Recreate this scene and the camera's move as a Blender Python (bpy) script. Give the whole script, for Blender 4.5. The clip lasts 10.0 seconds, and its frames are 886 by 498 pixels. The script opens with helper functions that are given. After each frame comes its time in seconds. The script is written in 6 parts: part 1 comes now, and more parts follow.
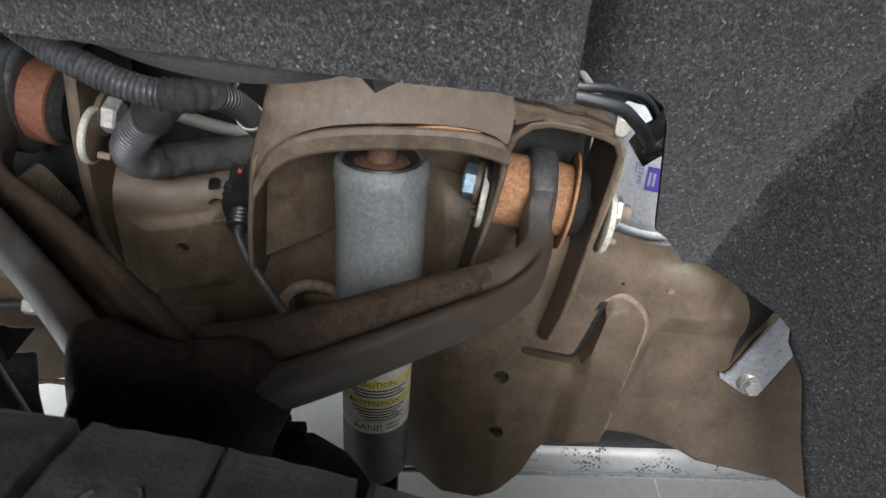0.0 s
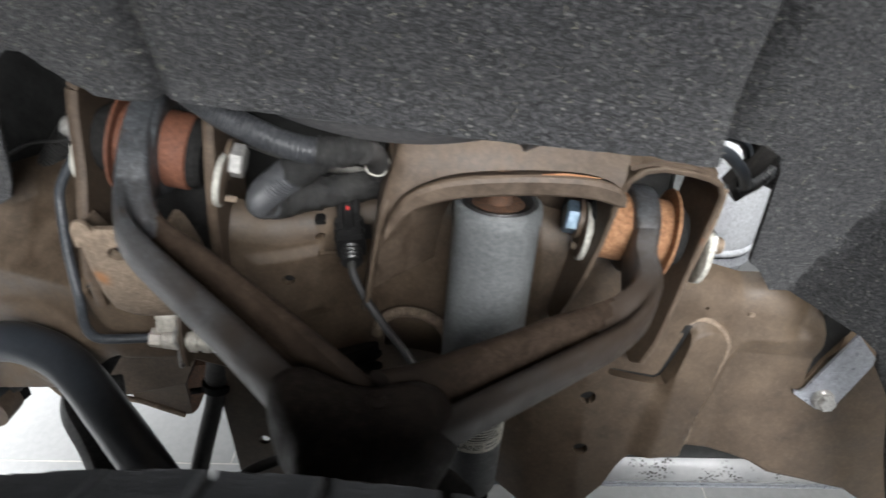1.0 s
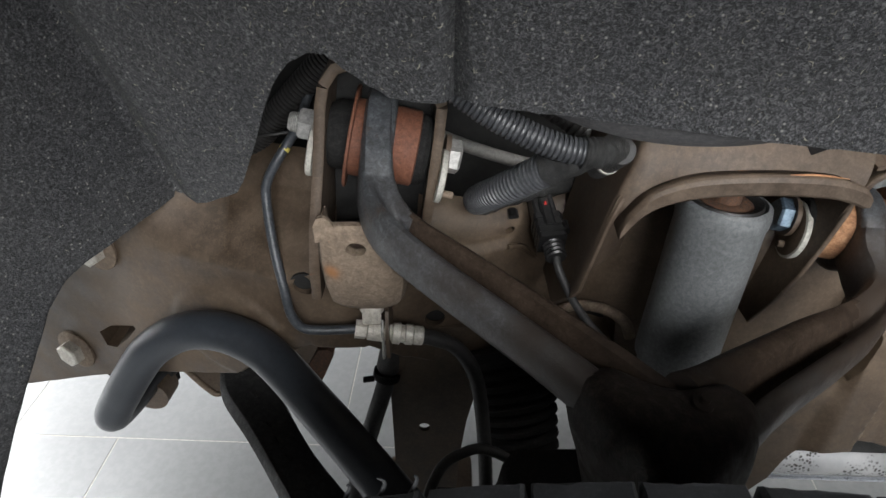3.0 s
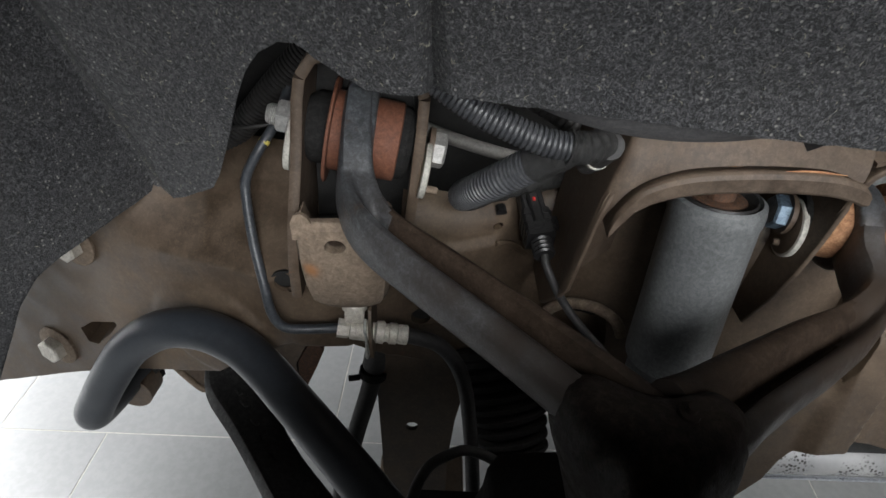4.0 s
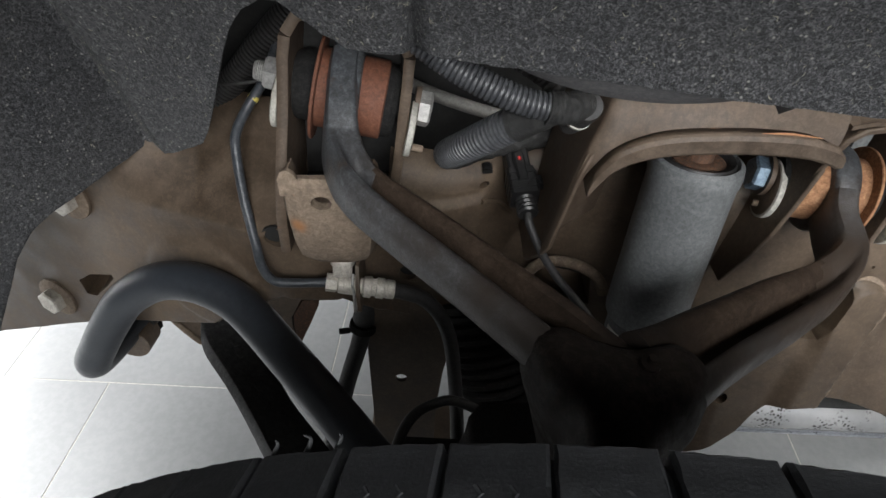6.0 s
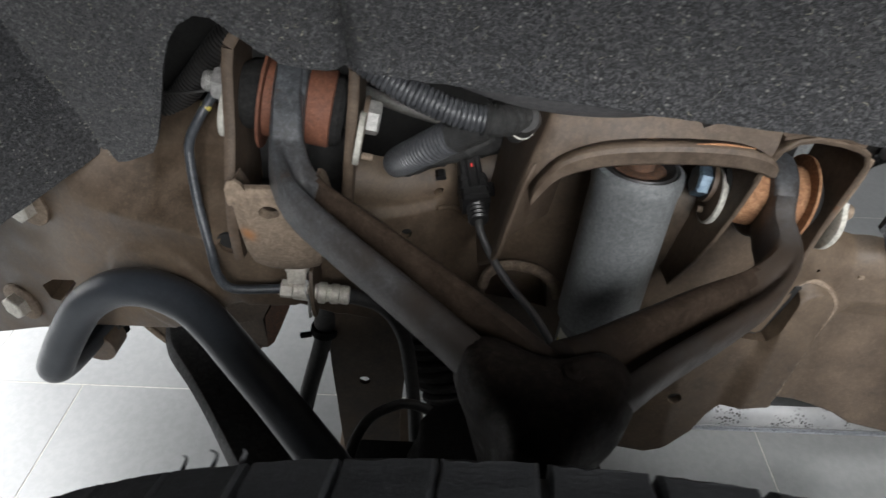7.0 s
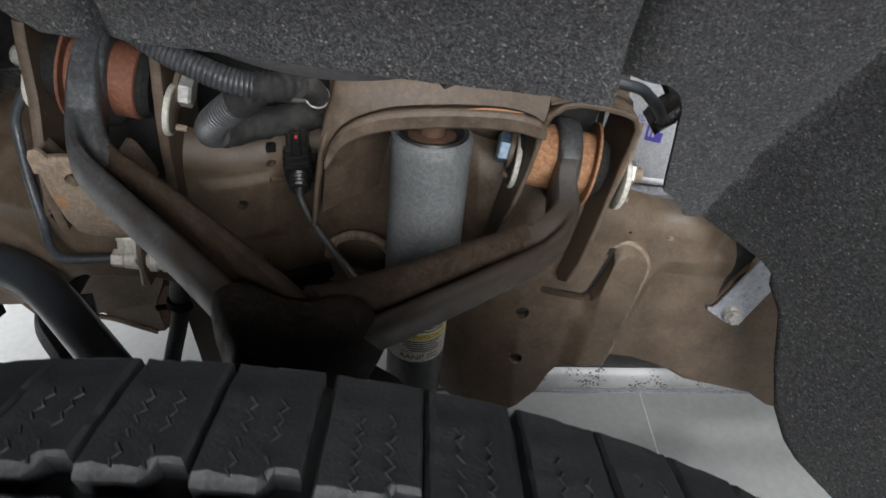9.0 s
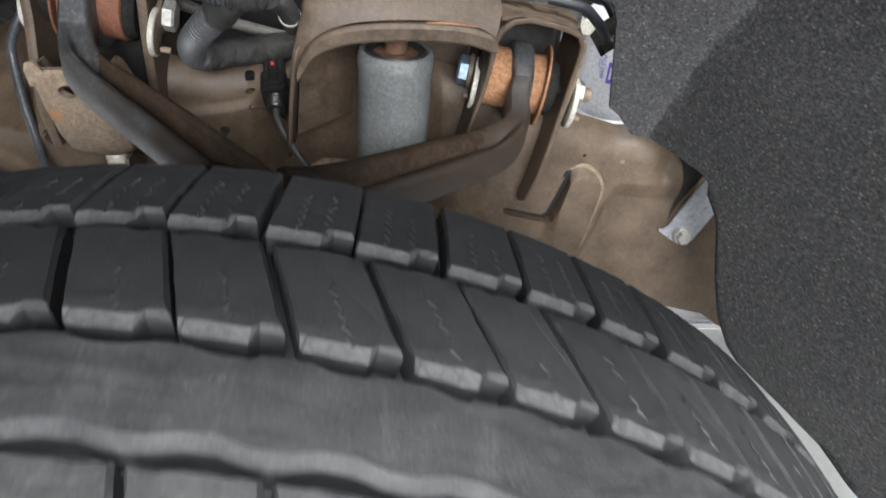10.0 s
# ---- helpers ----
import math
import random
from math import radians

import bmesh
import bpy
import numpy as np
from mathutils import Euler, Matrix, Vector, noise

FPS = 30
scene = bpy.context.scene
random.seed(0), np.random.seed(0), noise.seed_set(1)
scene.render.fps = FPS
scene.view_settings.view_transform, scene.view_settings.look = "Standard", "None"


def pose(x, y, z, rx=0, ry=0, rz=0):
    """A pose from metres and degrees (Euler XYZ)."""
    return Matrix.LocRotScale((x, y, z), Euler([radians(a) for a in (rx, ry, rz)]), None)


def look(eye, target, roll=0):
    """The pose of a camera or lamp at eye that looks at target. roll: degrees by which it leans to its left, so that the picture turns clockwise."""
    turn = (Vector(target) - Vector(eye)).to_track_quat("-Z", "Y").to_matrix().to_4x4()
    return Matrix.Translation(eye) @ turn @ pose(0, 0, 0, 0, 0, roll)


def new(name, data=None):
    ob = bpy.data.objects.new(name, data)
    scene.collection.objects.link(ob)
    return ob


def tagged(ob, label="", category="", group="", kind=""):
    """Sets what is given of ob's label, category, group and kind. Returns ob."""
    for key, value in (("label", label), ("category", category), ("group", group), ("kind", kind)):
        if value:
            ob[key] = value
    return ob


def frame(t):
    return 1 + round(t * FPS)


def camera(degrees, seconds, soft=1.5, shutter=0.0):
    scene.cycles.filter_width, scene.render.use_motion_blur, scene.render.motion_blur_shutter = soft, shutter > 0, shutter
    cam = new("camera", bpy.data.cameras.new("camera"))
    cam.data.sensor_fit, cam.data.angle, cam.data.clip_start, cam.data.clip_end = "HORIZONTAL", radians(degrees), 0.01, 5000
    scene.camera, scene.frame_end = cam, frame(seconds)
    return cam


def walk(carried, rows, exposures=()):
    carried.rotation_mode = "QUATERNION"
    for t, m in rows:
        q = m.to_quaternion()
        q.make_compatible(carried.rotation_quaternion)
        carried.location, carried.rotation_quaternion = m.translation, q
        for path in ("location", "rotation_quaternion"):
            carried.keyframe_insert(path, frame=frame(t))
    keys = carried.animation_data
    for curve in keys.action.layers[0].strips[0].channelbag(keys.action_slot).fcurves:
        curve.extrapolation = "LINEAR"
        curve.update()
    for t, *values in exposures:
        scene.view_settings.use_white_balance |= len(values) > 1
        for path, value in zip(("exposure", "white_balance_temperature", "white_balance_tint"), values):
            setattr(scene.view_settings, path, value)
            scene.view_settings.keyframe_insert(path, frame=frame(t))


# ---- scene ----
cam = camera(71.7, 10.0, shutter=0.5)
PATH = [
    (0, (-0.012, 0.015, 0.857), (0.032, 1.692, -0.231), 0.8),
    (0.5, (-0.034, 0.015, 0.879), (0.023, 1.688, -0.216), 0.5),
    (1, (-0.1, 0.008, 0.897), (-0.049, 1.681, -0.198), 0.2),
    (1.5, (-0.176, 0.007, 0.909), (-0.135, 1.679, -0.187), -0.4),
    (2, (-0.23, 0.01, 0.908), (-0.198, 1.675, -0.2), -0.4),
    (2.5, (-0.262, 0.01, 0.91), (-0.265, 1.656, -0.226), -0.6),
    (4, (-0.245, 0.03, 0.904), (-0.253, 1.652, -0.266), -0.2),
    (4.5, (-0.248, 0.032, 0.9), (-0.264, 1.604, -0.337), -0.2),
    (5, (-0.24, 0.023, 0.908), (-0.261, 1.573, -0.356), 0.1),
    (6.5, (-0.223, 0.019, 0.913), (-0.223, 1.555, -0.367), 0.5),
    (7, (-0.199, 0.019, 0.923), (-0.18, 1.55, -0.364), 0.8),
    (7.5, (-0.156, 0.01, 0.929), (-0.107, 1.535, -0.364), 1.3),
    (8, (-0.115, 0.0, 0.932), (-0.042, 1.526, -0.358), 1.6),
    (8.5, (-0.085, -0.01, 0.929), (0.009, 1.514, -0.363), 1.8),
    (9, (-0.066, -0.027, 0.924), (0.045, 1.495, -0.368), 1.9),
    (9.5, (-0.053, -0.056, 0.91), (0.071, 1.452, -0.398), 2.0),
    (10, (-0.045, -0.116, 0.898), (0.091, 1.392, -0.409), 2.0),
]
walk(cam, [(t, look(eye, target, roll)) for t, eye, target, roll in PATH],
     [(0, 0.0), (0.5, 0.06), (1.5, 0.25), (2.5, -0.05), (4.0, -0.47), (5.0, -0.33), (6.5, -0.33), (8.0, -0.27), (9.0, -0.36), (9.5, 0.0), (10, 0.22)])

# ---- world, lights ----
world = bpy.data.worlds.new("world")
scene.world = world
world.use_nodes = True
world.node_tree.nodes["Background"].inputs[0].default_value = (0.75, 0.85, 1.0, 1)
world.node_tree.nodes["Background"].inputs[1].default_value = 0.15


def area_lamp(name, eye, target, size_x, size_y, watts, colour=(1, 1, 1)):
    data = bpy.data.lights.new(name, "AREA")
    data.shape, data.size, data.size_y, data.energy, data.color = "RECTANGLE", size_x, size_y, watts, colour
    ob = new(name, data)
    ob.matrix_world = look(eye, target)
    return ob


# unseen area lamp behind the camera, added as main light from the front
area_lamp("front_key_light", (0.40, -2.65, 2.15), (0.0, 0.35, 0.72), 2.0, 1.65, 222, (0.975, 0.985, 1.0))
# unseen overhead lamp, added to brighten the hub, limbs and tread
area_lamp("overhead_fill_light", (0.5, -1.0, 3.15), (0.1, -0.1, 0.0), 1.2, 0.3, 150, (1.0, 0.99, 0.97))
# unseen lamp close to the floor, added to whiten its left side
area_lamp("floor_fill_light", (-2.5, 1.3, 1.25), (-0.95, 1.1, 0.0), 1.6, 1.4, 275, (0.98, 0.99, 1.0))
# unseen lamp overhead, added to brighten the silver canister
area_lamp("canister_fill_light", (0.45, 0.15, 3.1), (0.25, 0.5, 0.6), 0.9, 0.4, 50, (1.0, 0.99, 0.97))


# ---- materials ----
def material(name):
    m = bpy.data.materials.new(name)
    m.use_nodes = True
    nt = m.node_tree
    return m, nt, nt.nodes["Principled BSDF"]


def node(nt, kind, **inputs):
    n = nt.nodes.new(kind)
    for k, v in inputs.items():
        n.inputs[k.replace("_", " ")].default_value = v
    return n


def ramp(nt, fac, stops):
    r = nt.nodes.new("ShaderNodeValToRGB")
    els = r.color_ramp.elements
    while len(els) < len(stops):
        els.new(0.5)
    for el, (at, col) in zip(els, stops):
        el.position = at
        el.color = (*col, 1) if len(col) == 3 else col
    nt.links.new(fac, r.inputs[0])
    return r


def blend(nt, fac, a, b, mode="MIX"):
    m = nt.nodes.new("ShaderNodeMix")
    m.data_type, m.blend_type = "RGBA", mode
    if isinstance(fac, float):
        m.inputs[0].default_value = fac
    else:
        nt.links.new(fac, m.inputs[0])
    for socket, v in ((m.inputs[6], a), (m.inputs[7], b)):
        if isinstance(v, tuple):
            socket.default_value = (*v, 1)
        else:
            nt.links.new(v, socket)
    return m.outputs[2]


def noise_of(nt, scale, detail=5.0, rough=0.6, stretch=None, coord=None, distortion=0.0):
    tex = node(nt, "ShaderNodeTexNoise", Scale=scale, Detail=detail, Roughness=rough, Distortion=distortion)
    co = coord or nt.nodes.new("ShaderNodeTexCoord").outputs["Object"]
    if stretch:
        mp = nt.nodes.new("ShaderNodeMapping")
        mp.inputs["Scale"].default_value = stretch
        nt.links.new(co, mp.inputs["Vector"])
        co = mp.outputs[0]
    nt.links.new(co, tex.inputs["Vector"])
    return tex.outputs["Fac"]


def relief(nt, bsdf, height, strength, distance):
    b = node(nt, "ShaderNodeBump", Strength=strength, Distance=distance)
    nt.links.new(height, b.inputs["Height"])
    nt.links.new(b.outputs[0], bsdf.inputs["Normal"])


def grimy(name, base, dark, dust, dusty=0.5, rough=0.75, grain=900.0, blotch=14.0, bump=0.25, metallic=0.0, rust=None, rust_at=0.62, gloss_var=0.15, speckle=0.18):
    """Painted, dusty or rusty metal and plastic: blotches, a finer grain and, where given, rust in patches."""
    m, nt, bsdf = material(name)
    big = noise_of(nt, blotch, 6, 0.62)
    fine = noise_of(nt, grain, 3, 0.7)
    mid = noise_of(nt, blotch * 6, 5, 0.65)
    c = ramp(nt, big, [(0.32, dark), (0.52, base), (0.72, tuple(base[i] * (1 - dusty) + dust[i] * dusty for i in range(3)))]).outputs[0]
    c2 = blend(nt, 0.35, c, ramp(nt, mid, [(0.35, dark), (0.65, dust)]).outputs[0])
    c3 = blend(nt, speckle, c2, ramp(nt, fine, [(0.35, tuple(v * 0.4 for v in base)), (0.68, tuple(min(1, v * 1.7) for v in dust))]).outputs[0])
    clump = noise_of(nt, grain * 0.3, 4, 0.75, distortion=0.6)
    c3 = blend(nt, speckle * 1.5, c3, ramp(nt, clump, [(0.38, tuple(v * 0.35 for v in dark)), (0.5, base), (0.66, tuple(min(1, v * 1.5) for v in dust))]).outputs[0])
    if rust:
        patch = ramp(nt, noise_of(nt, blotch * 2.3, 8, 0.7), [(rust_at, (0, 0, 0)), (rust_at + 0.08, (1, 1, 1))]).outputs[0]
        c3 = blend(nt, patch, c3, rust)
    nt.links.new(c3, bsdf.inputs["Base Color"])
    rr = ramp(nt, mid, [(0.3, (max(0.05, rough - gloss_var),) * 3), (0.7, (min(1, rough + gloss_var),) * 3)]).outputs[0]
    nt.links.new(rr, bsdf.inputs["Roughness"])
    bsdf.inputs["Metallic"].default_value = metallic
    relief(nt, bsdf, blend(nt, 0.5, blend(nt, 0.4, mid, clump), fine), bump * 1.4, 0.0016)
    return m


CHASSIS = grimy("chassis_paint", (0.070, 0.047, 0.031), (0.026, 0.017, 0.010), (0.185, 0.136, 0.092), 0.55, 0.58, 700, 6, 0.12, rust=(0.12, 0.055, 0.029), rust_at=0.66, speckle=0.07)
BRACKET = grimy("bracket_paint", (0.090, 0.063, 0.044), (0.038, 0.025, 0.017), (0.185, 0.139, 0.10), 0.45, 0.58, 700, 11, 0.12, rust=(0.18, 0.068, 0.028), rust_at=0.66, speckle=0.09)
DUSTY = grimy("dusty_pressing", (0.20, 0.150, 0.108), (0.10, 0.071, 0.050), (0.30, 0.235, 0.175), 0.5, 0.85, 600, 22, 0.25, rust=(0.28, 0.115, 0.045), rust_at=0.68)
ARM = grimy("forged_arm", (0.052, 0.057, 0.064), (0.026, 0.024, 0.023), (0.138, 0.148, 0.158), 0.4, 0.46, 800, 10, 0.30, rust=(0.066, 0.043, 0.030), rust_at=0.58, speckle=0.24)
TROUGH = grimy("rusty_trough", (0.037, 0.026, 0.019), (0.014, 0.010, 0.008), (0.082, 0.058, 0.042), 0.4, 0.58, 600, 12, 0.35, speckle=0.13)
# Grease-black, darkened further so the colour also holds the hub's shade.
HUB = grimy("greasy_shaded_hub", (0.0145, 0.0115, 0.0100), (0.008, 0.0065, 0.006), (0.034, 0.026, 0.021), 0.4, 0.6, 700, 20, 0.40, speckle=0.22)
RUST = grimy("orange_rust", (0.31, 0.145, 0.068), (0.17, 0.07, 0.032), (0.42, 0.24, 0.13), 0.5, 0.85, 900, 40, 0.35, speckle=0.25)
RUSTY_MOUNT = grimy("rusty_mount", (0.055, 0.032, 0.023), (0.024, 0.017, 0.014), (0.20, 0.092, 0.042), 0.5, 0.8, 900, 90, 0.5)
PRIMER = grimy("red_oxide_sleeve", (0.165, 0.061, 0.034), (0.085, 0.031, 0.019), (0.24, 0.105, 0.062), 0.4, 0.72, 900, 26, 0.25)
ZINC = grimy("zinc_plated", (0.47, 0.465, 0.445), (0.30, 0.285, 0.265), (0.60, 0.59, 0.57), 0.5, 0.42, 900, 45, 0.12, metallic=0.55)
BRASSY = grimy("passivated_fitting", (0.66, 0.62, 0.54), (0.42, 0.37, 0.30), (0.74, 0.70, 0.62), 0.5, 0.5, 900, 60, 0.15, metallic=0.2)
BLUE_ZINC = grimy("blue_zinc", (0.15, 0.22, 0.29), (0.07, 0.10, 0.14), (0.27, 0.34, 0.40), 0.5, 0.38, 900, 50, 0.1, metallic=0.6)
WASHER = grimy("pale_washer", (0.54, 0.53, 0.47), (0.28, 0.25, 0.21), (0.62, 0.60, 0.54), 0.5, 0.62, 900, 50, 0.2, metallic=0.1)
SHOCK_GREY = grimy("shock_cover_grey", (0.135, 0.143, 0.146), (0.098, 0.104, 0.107), (0.20, 0.207, 0.208), 0.4, 0.5, 900, 26, 0.18, gloss_var=0.08)
SHOCK_BLACK = grimy("shock_body", (0.07, 0.075, 0.076), (0.045, 0.048, 0.048), (0.12, 0.12, 0.12), 0.4, 0.45, 900, 30, 0.1)
BAR_BLACK = grimy("bar_satin_black", (0.023, 0.028, 0.035), (0.018, 0.021, 0.026), (0.038, 0.043, 0.050), 0.35, 0.40, 1000, 26, 0.06, gloss_var=0.07, speckle=0.06)
CAST = grimy("cast_iron_black", (0.014, 0.014, 0.014), (0.008, 0.008, 0.008), (0.03, 0.029, 0.027), 0.4, 0.7, 900, 30, 0.5)
BOOT = grimy("boot_rubber", (0.018, 0.018, 0.018), (0.010, 0.010, 0.010), (0.040, 0.038, 0.036), 0.35, 0.75, 900, 30, 0.2)
LINK = grimy("link_casting", (0.026, 0.026, 0.027), (0.014, 0.014, 0.014), (0.055, 0.053, 0.050), 0.4, 0.7, 500, 30, 0.6, speckle=0.3)
RUBBER = grimy("hose_rubber", (0.022, 0.022, 0.023), (0.014, 0.014, 0.014), (0.05, 0.047, 0.043), 0.4, 0.6, 900, 40, 0.15)
def stain_and_shade(m, centre, reach, tone):
    """A ragged-edged tone spreading from a point: rust, old grease and painted shade."""
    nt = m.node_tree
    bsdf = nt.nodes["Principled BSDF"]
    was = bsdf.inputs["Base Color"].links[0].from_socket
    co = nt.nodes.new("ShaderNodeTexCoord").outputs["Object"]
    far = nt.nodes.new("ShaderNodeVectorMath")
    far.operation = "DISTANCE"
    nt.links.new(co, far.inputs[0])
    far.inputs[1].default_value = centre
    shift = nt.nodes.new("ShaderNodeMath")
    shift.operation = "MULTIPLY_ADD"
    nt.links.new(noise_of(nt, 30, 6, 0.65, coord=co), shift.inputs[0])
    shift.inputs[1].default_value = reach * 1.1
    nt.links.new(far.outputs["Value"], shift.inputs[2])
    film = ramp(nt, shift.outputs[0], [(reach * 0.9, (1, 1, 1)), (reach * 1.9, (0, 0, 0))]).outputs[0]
    nt.links.new(blend(nt, film, was, tone), bsdf.inputs["Base Color"])


stain_and_shade(DUSTY, (-0.345, 0.3865, 0.626), 0.0065, (0.34, 0.15, 0.055))
# Round the hub: old grease, with the shade there painted into its tone.
stain_and_shade(ARM, (-0.124, 0.215, 0.665), 0.22, (0.038, 0.030, 0.0245))
stain_and_shade(ARM, (-0.130, 0.205, 0.665), 0.075, (0.015, 0.012, 0.0105))
stain_and_shade(ARM, (0.03, 0.325, 0.64), 0.10, (0.042, 0.030, 0.022))
# Trough beside the hub: the same grease and painted shade.
stain_and_shade(TROUGH, (-0.130, 0.205, 0.665), 0.080, (0.016, 0.0125, 0.0105))
for m in (HUB, CAST, TROUGH, BOOT):
    m.node_tree.nodes["Principled BSDF"].inputs["Specular IOR Level"].default_value = 0.08
CONDUIT = grimy("conduit_plastic", (0.050, 0.053, 0.060), (0.024, 0.026, 0.030), (0.13, 0.132, 0.135), 0.45, 0.4, 900, 40, 0.12)
TAPE = grimy("harness_tape", (0.021, 0.022, 0.023), (0.010, 0.010, 0.010), (0.070, 0.068, 0.063), 0.5, 0.5, 900, 60, 1.2, speckle=0.25)
TUBE_GREY = grimy("dull_grey_tube", (0.15, 0.145, 0.135), (0.08, 0.075, 0.066), (0.23, 0.22, 0.205), 0.5, 0.55, 900, 40, 0.15)
PLUG = grimy("plug_plastic", (0.008, 0.008, 0.009), (0.005, 0.005, 0.005), (0.026, 0.025, 0.024), 0.3, 0.38, 900, 60, 0.1)
PLASTIC = grimy("black_plastic", (0.018, 0.018, 0.019), (0.012, 0.012, 0.012), (0.05, 0.046, 0.042), 0.35, 0.45, 900, 60, 0.1)
RED = grimy("red_plastic", (0.55, 0.03, 0.03), (0.4, 0.02, 0.02), (0.6, 0.08, 0.07), 0.3, 0.4, 900, 60, 0.05)
YELLOW = grimy("yellow_paint", (0.62, 0.5, 0.08), (0.5, 0.4, 0.05), (0.66, 0.56, 0.2), 0.3, 0.5, 900, 60, 0.05)
SILVER = grimy("silver_can", (0.50, 0.52, 0.56), (0.45, 0.47, 0.51), (0.56, 0.58, 0.62), 0.4, 0.42, 900, 20, 0.03, metallic=0.15, gloss_var=0.06)
STEEL = grimy("bare_steel_bracket", (0.36, 0.38, 0.42), (0.27, 0.28, 0.31), (0.48, 0.5, 0.54), 0.4, 0.38, 900, 20, 0.08, metallic=0.5)
PIPE_BLUE = grimy("coated_brake_pipe", (0.035, 0.041, 0.050), (0.022, 0.026, 0.032), (0.085, 0.09, 0.095), 0.4, 0.4, 900, 60, 0.1)
FOLD = grimy("liner_fold_plastic", (0.10, 0.10, 0.105), (0.08, 0.08, 0.085), (0.16, 0.155, 0.15), 0.4, 0.6, 900, 30, 0.1)
PURPLE = grimy("purple_print", (0.09, 0.07, 0.42), (0.08, 0.06, 0.36), (0.14, 0.12, 0.5), 0.3, 0.5, 900, 60, 0.0)
LABEL = grimy("cream_label", (0.58, 0.55, 0.48), (0.47, 0.44, 0.38), (0.66, 0.63, 0.56), 0.4, 0.55, 900, 50, 0.03)
INK = grimy("label_ink", (0.03, 0.028, 0.026), (0.02, 0.02, 0.02), (0.06, 0.055, 0.05), 0.3, 0.6, 900, 60, 0.0)
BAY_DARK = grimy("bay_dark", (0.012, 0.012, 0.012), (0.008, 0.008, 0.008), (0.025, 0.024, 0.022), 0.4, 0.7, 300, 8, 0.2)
# dark tone for the unseen room, set to cut bounced light
PLASTER = grimy("wall_paint", (0.05, 0.05, 0.049), (0.044, 0.044, 0.043), (0.058, 0.058, 0.056), 0.3, 0.85, 200, 2, 0.05)


def felt_material():
    m, nt, bsdf = material("needled_felt")
    co = nt.nodes.new("ShaderNodeTexCoord").outputs["Object"]
    fine = noise_of(nt, 430, 2, 0.75, coord=co, distortion=1.2)
    fibre = noise_of(nt, 190, 5, 0.75, (1.0, 2.6, 1.7), coord=co, distortion=2.0)
    big = noise_of(nt, 9, 4, 0.55, coord=co)
    c = ramp(nt, fine, [(0.36, (0.007, 0.007, 0.008)), (0.47, (0.033, 0.034, 0.037)), (0.56, (0.105, 0.107, 0.113)), (0.68, (0.27, 0.27, 0.275))]).outputs[0]
    c = blend(nt, 0.32, c, ramp(nt, fibre, [(0.38, (0.010, 0.010, 0.011)), (0.54, (0.045, 0.046, 0.050)), (0.68, (0.22, 0.22, 0.22))]).outputs[0])
    c = blend(nt, 0.15, c, ramp(nt, big, [(0.35, (0.022, 0.023, 0.026)), (0.65, (0.085, 0.083, 0.078))]).outputs[0])
    cell = node(nt, "ShaderNodeTexVoronoi", Scale=330.0)
    nt.links.new(co, cell.inputs["Vector"])
    dot = ramp(nt, cell.outputs["Distance"], [(0.16, (1, 1, 1)), (0.34, (0, 0, 0))]).outputs[0]
    few = ramp(nt, cell.outputs["Color"], [(0.78, (0, 0, 0)), (0.82, (1, 1, 1))]).outputs[0]
    c = blend(nt, blend(nt, 1.0, dot, few, "MULTIPLY"), c, (0.33, 0.325, 0.30))
    nt.links.new(c, bsdf.inputs["Base Color"])
    bsdf.inputs["Roughness"].default_value = 0.95
    bsdf.inputs["Specular IOR Level"].default_value = 0.12
    bsdf.inputs["Sheen Weight"].default_value = 0.12
    bsdf.inputs["Sheen Roughness"].default_value = 0.6
    relief(nt, bsdf, blend(nt, 0.5, fine, fibre), 1.0, 0.004)
    return m


FELT = felt_material()
LINT = grimy("lint", (0.27, 0.26, 0.21), (0.10, 0.098, 0.085), (0.46, 0.44, 0.35), 0.4, 0.9, 900, 200, 0.0)


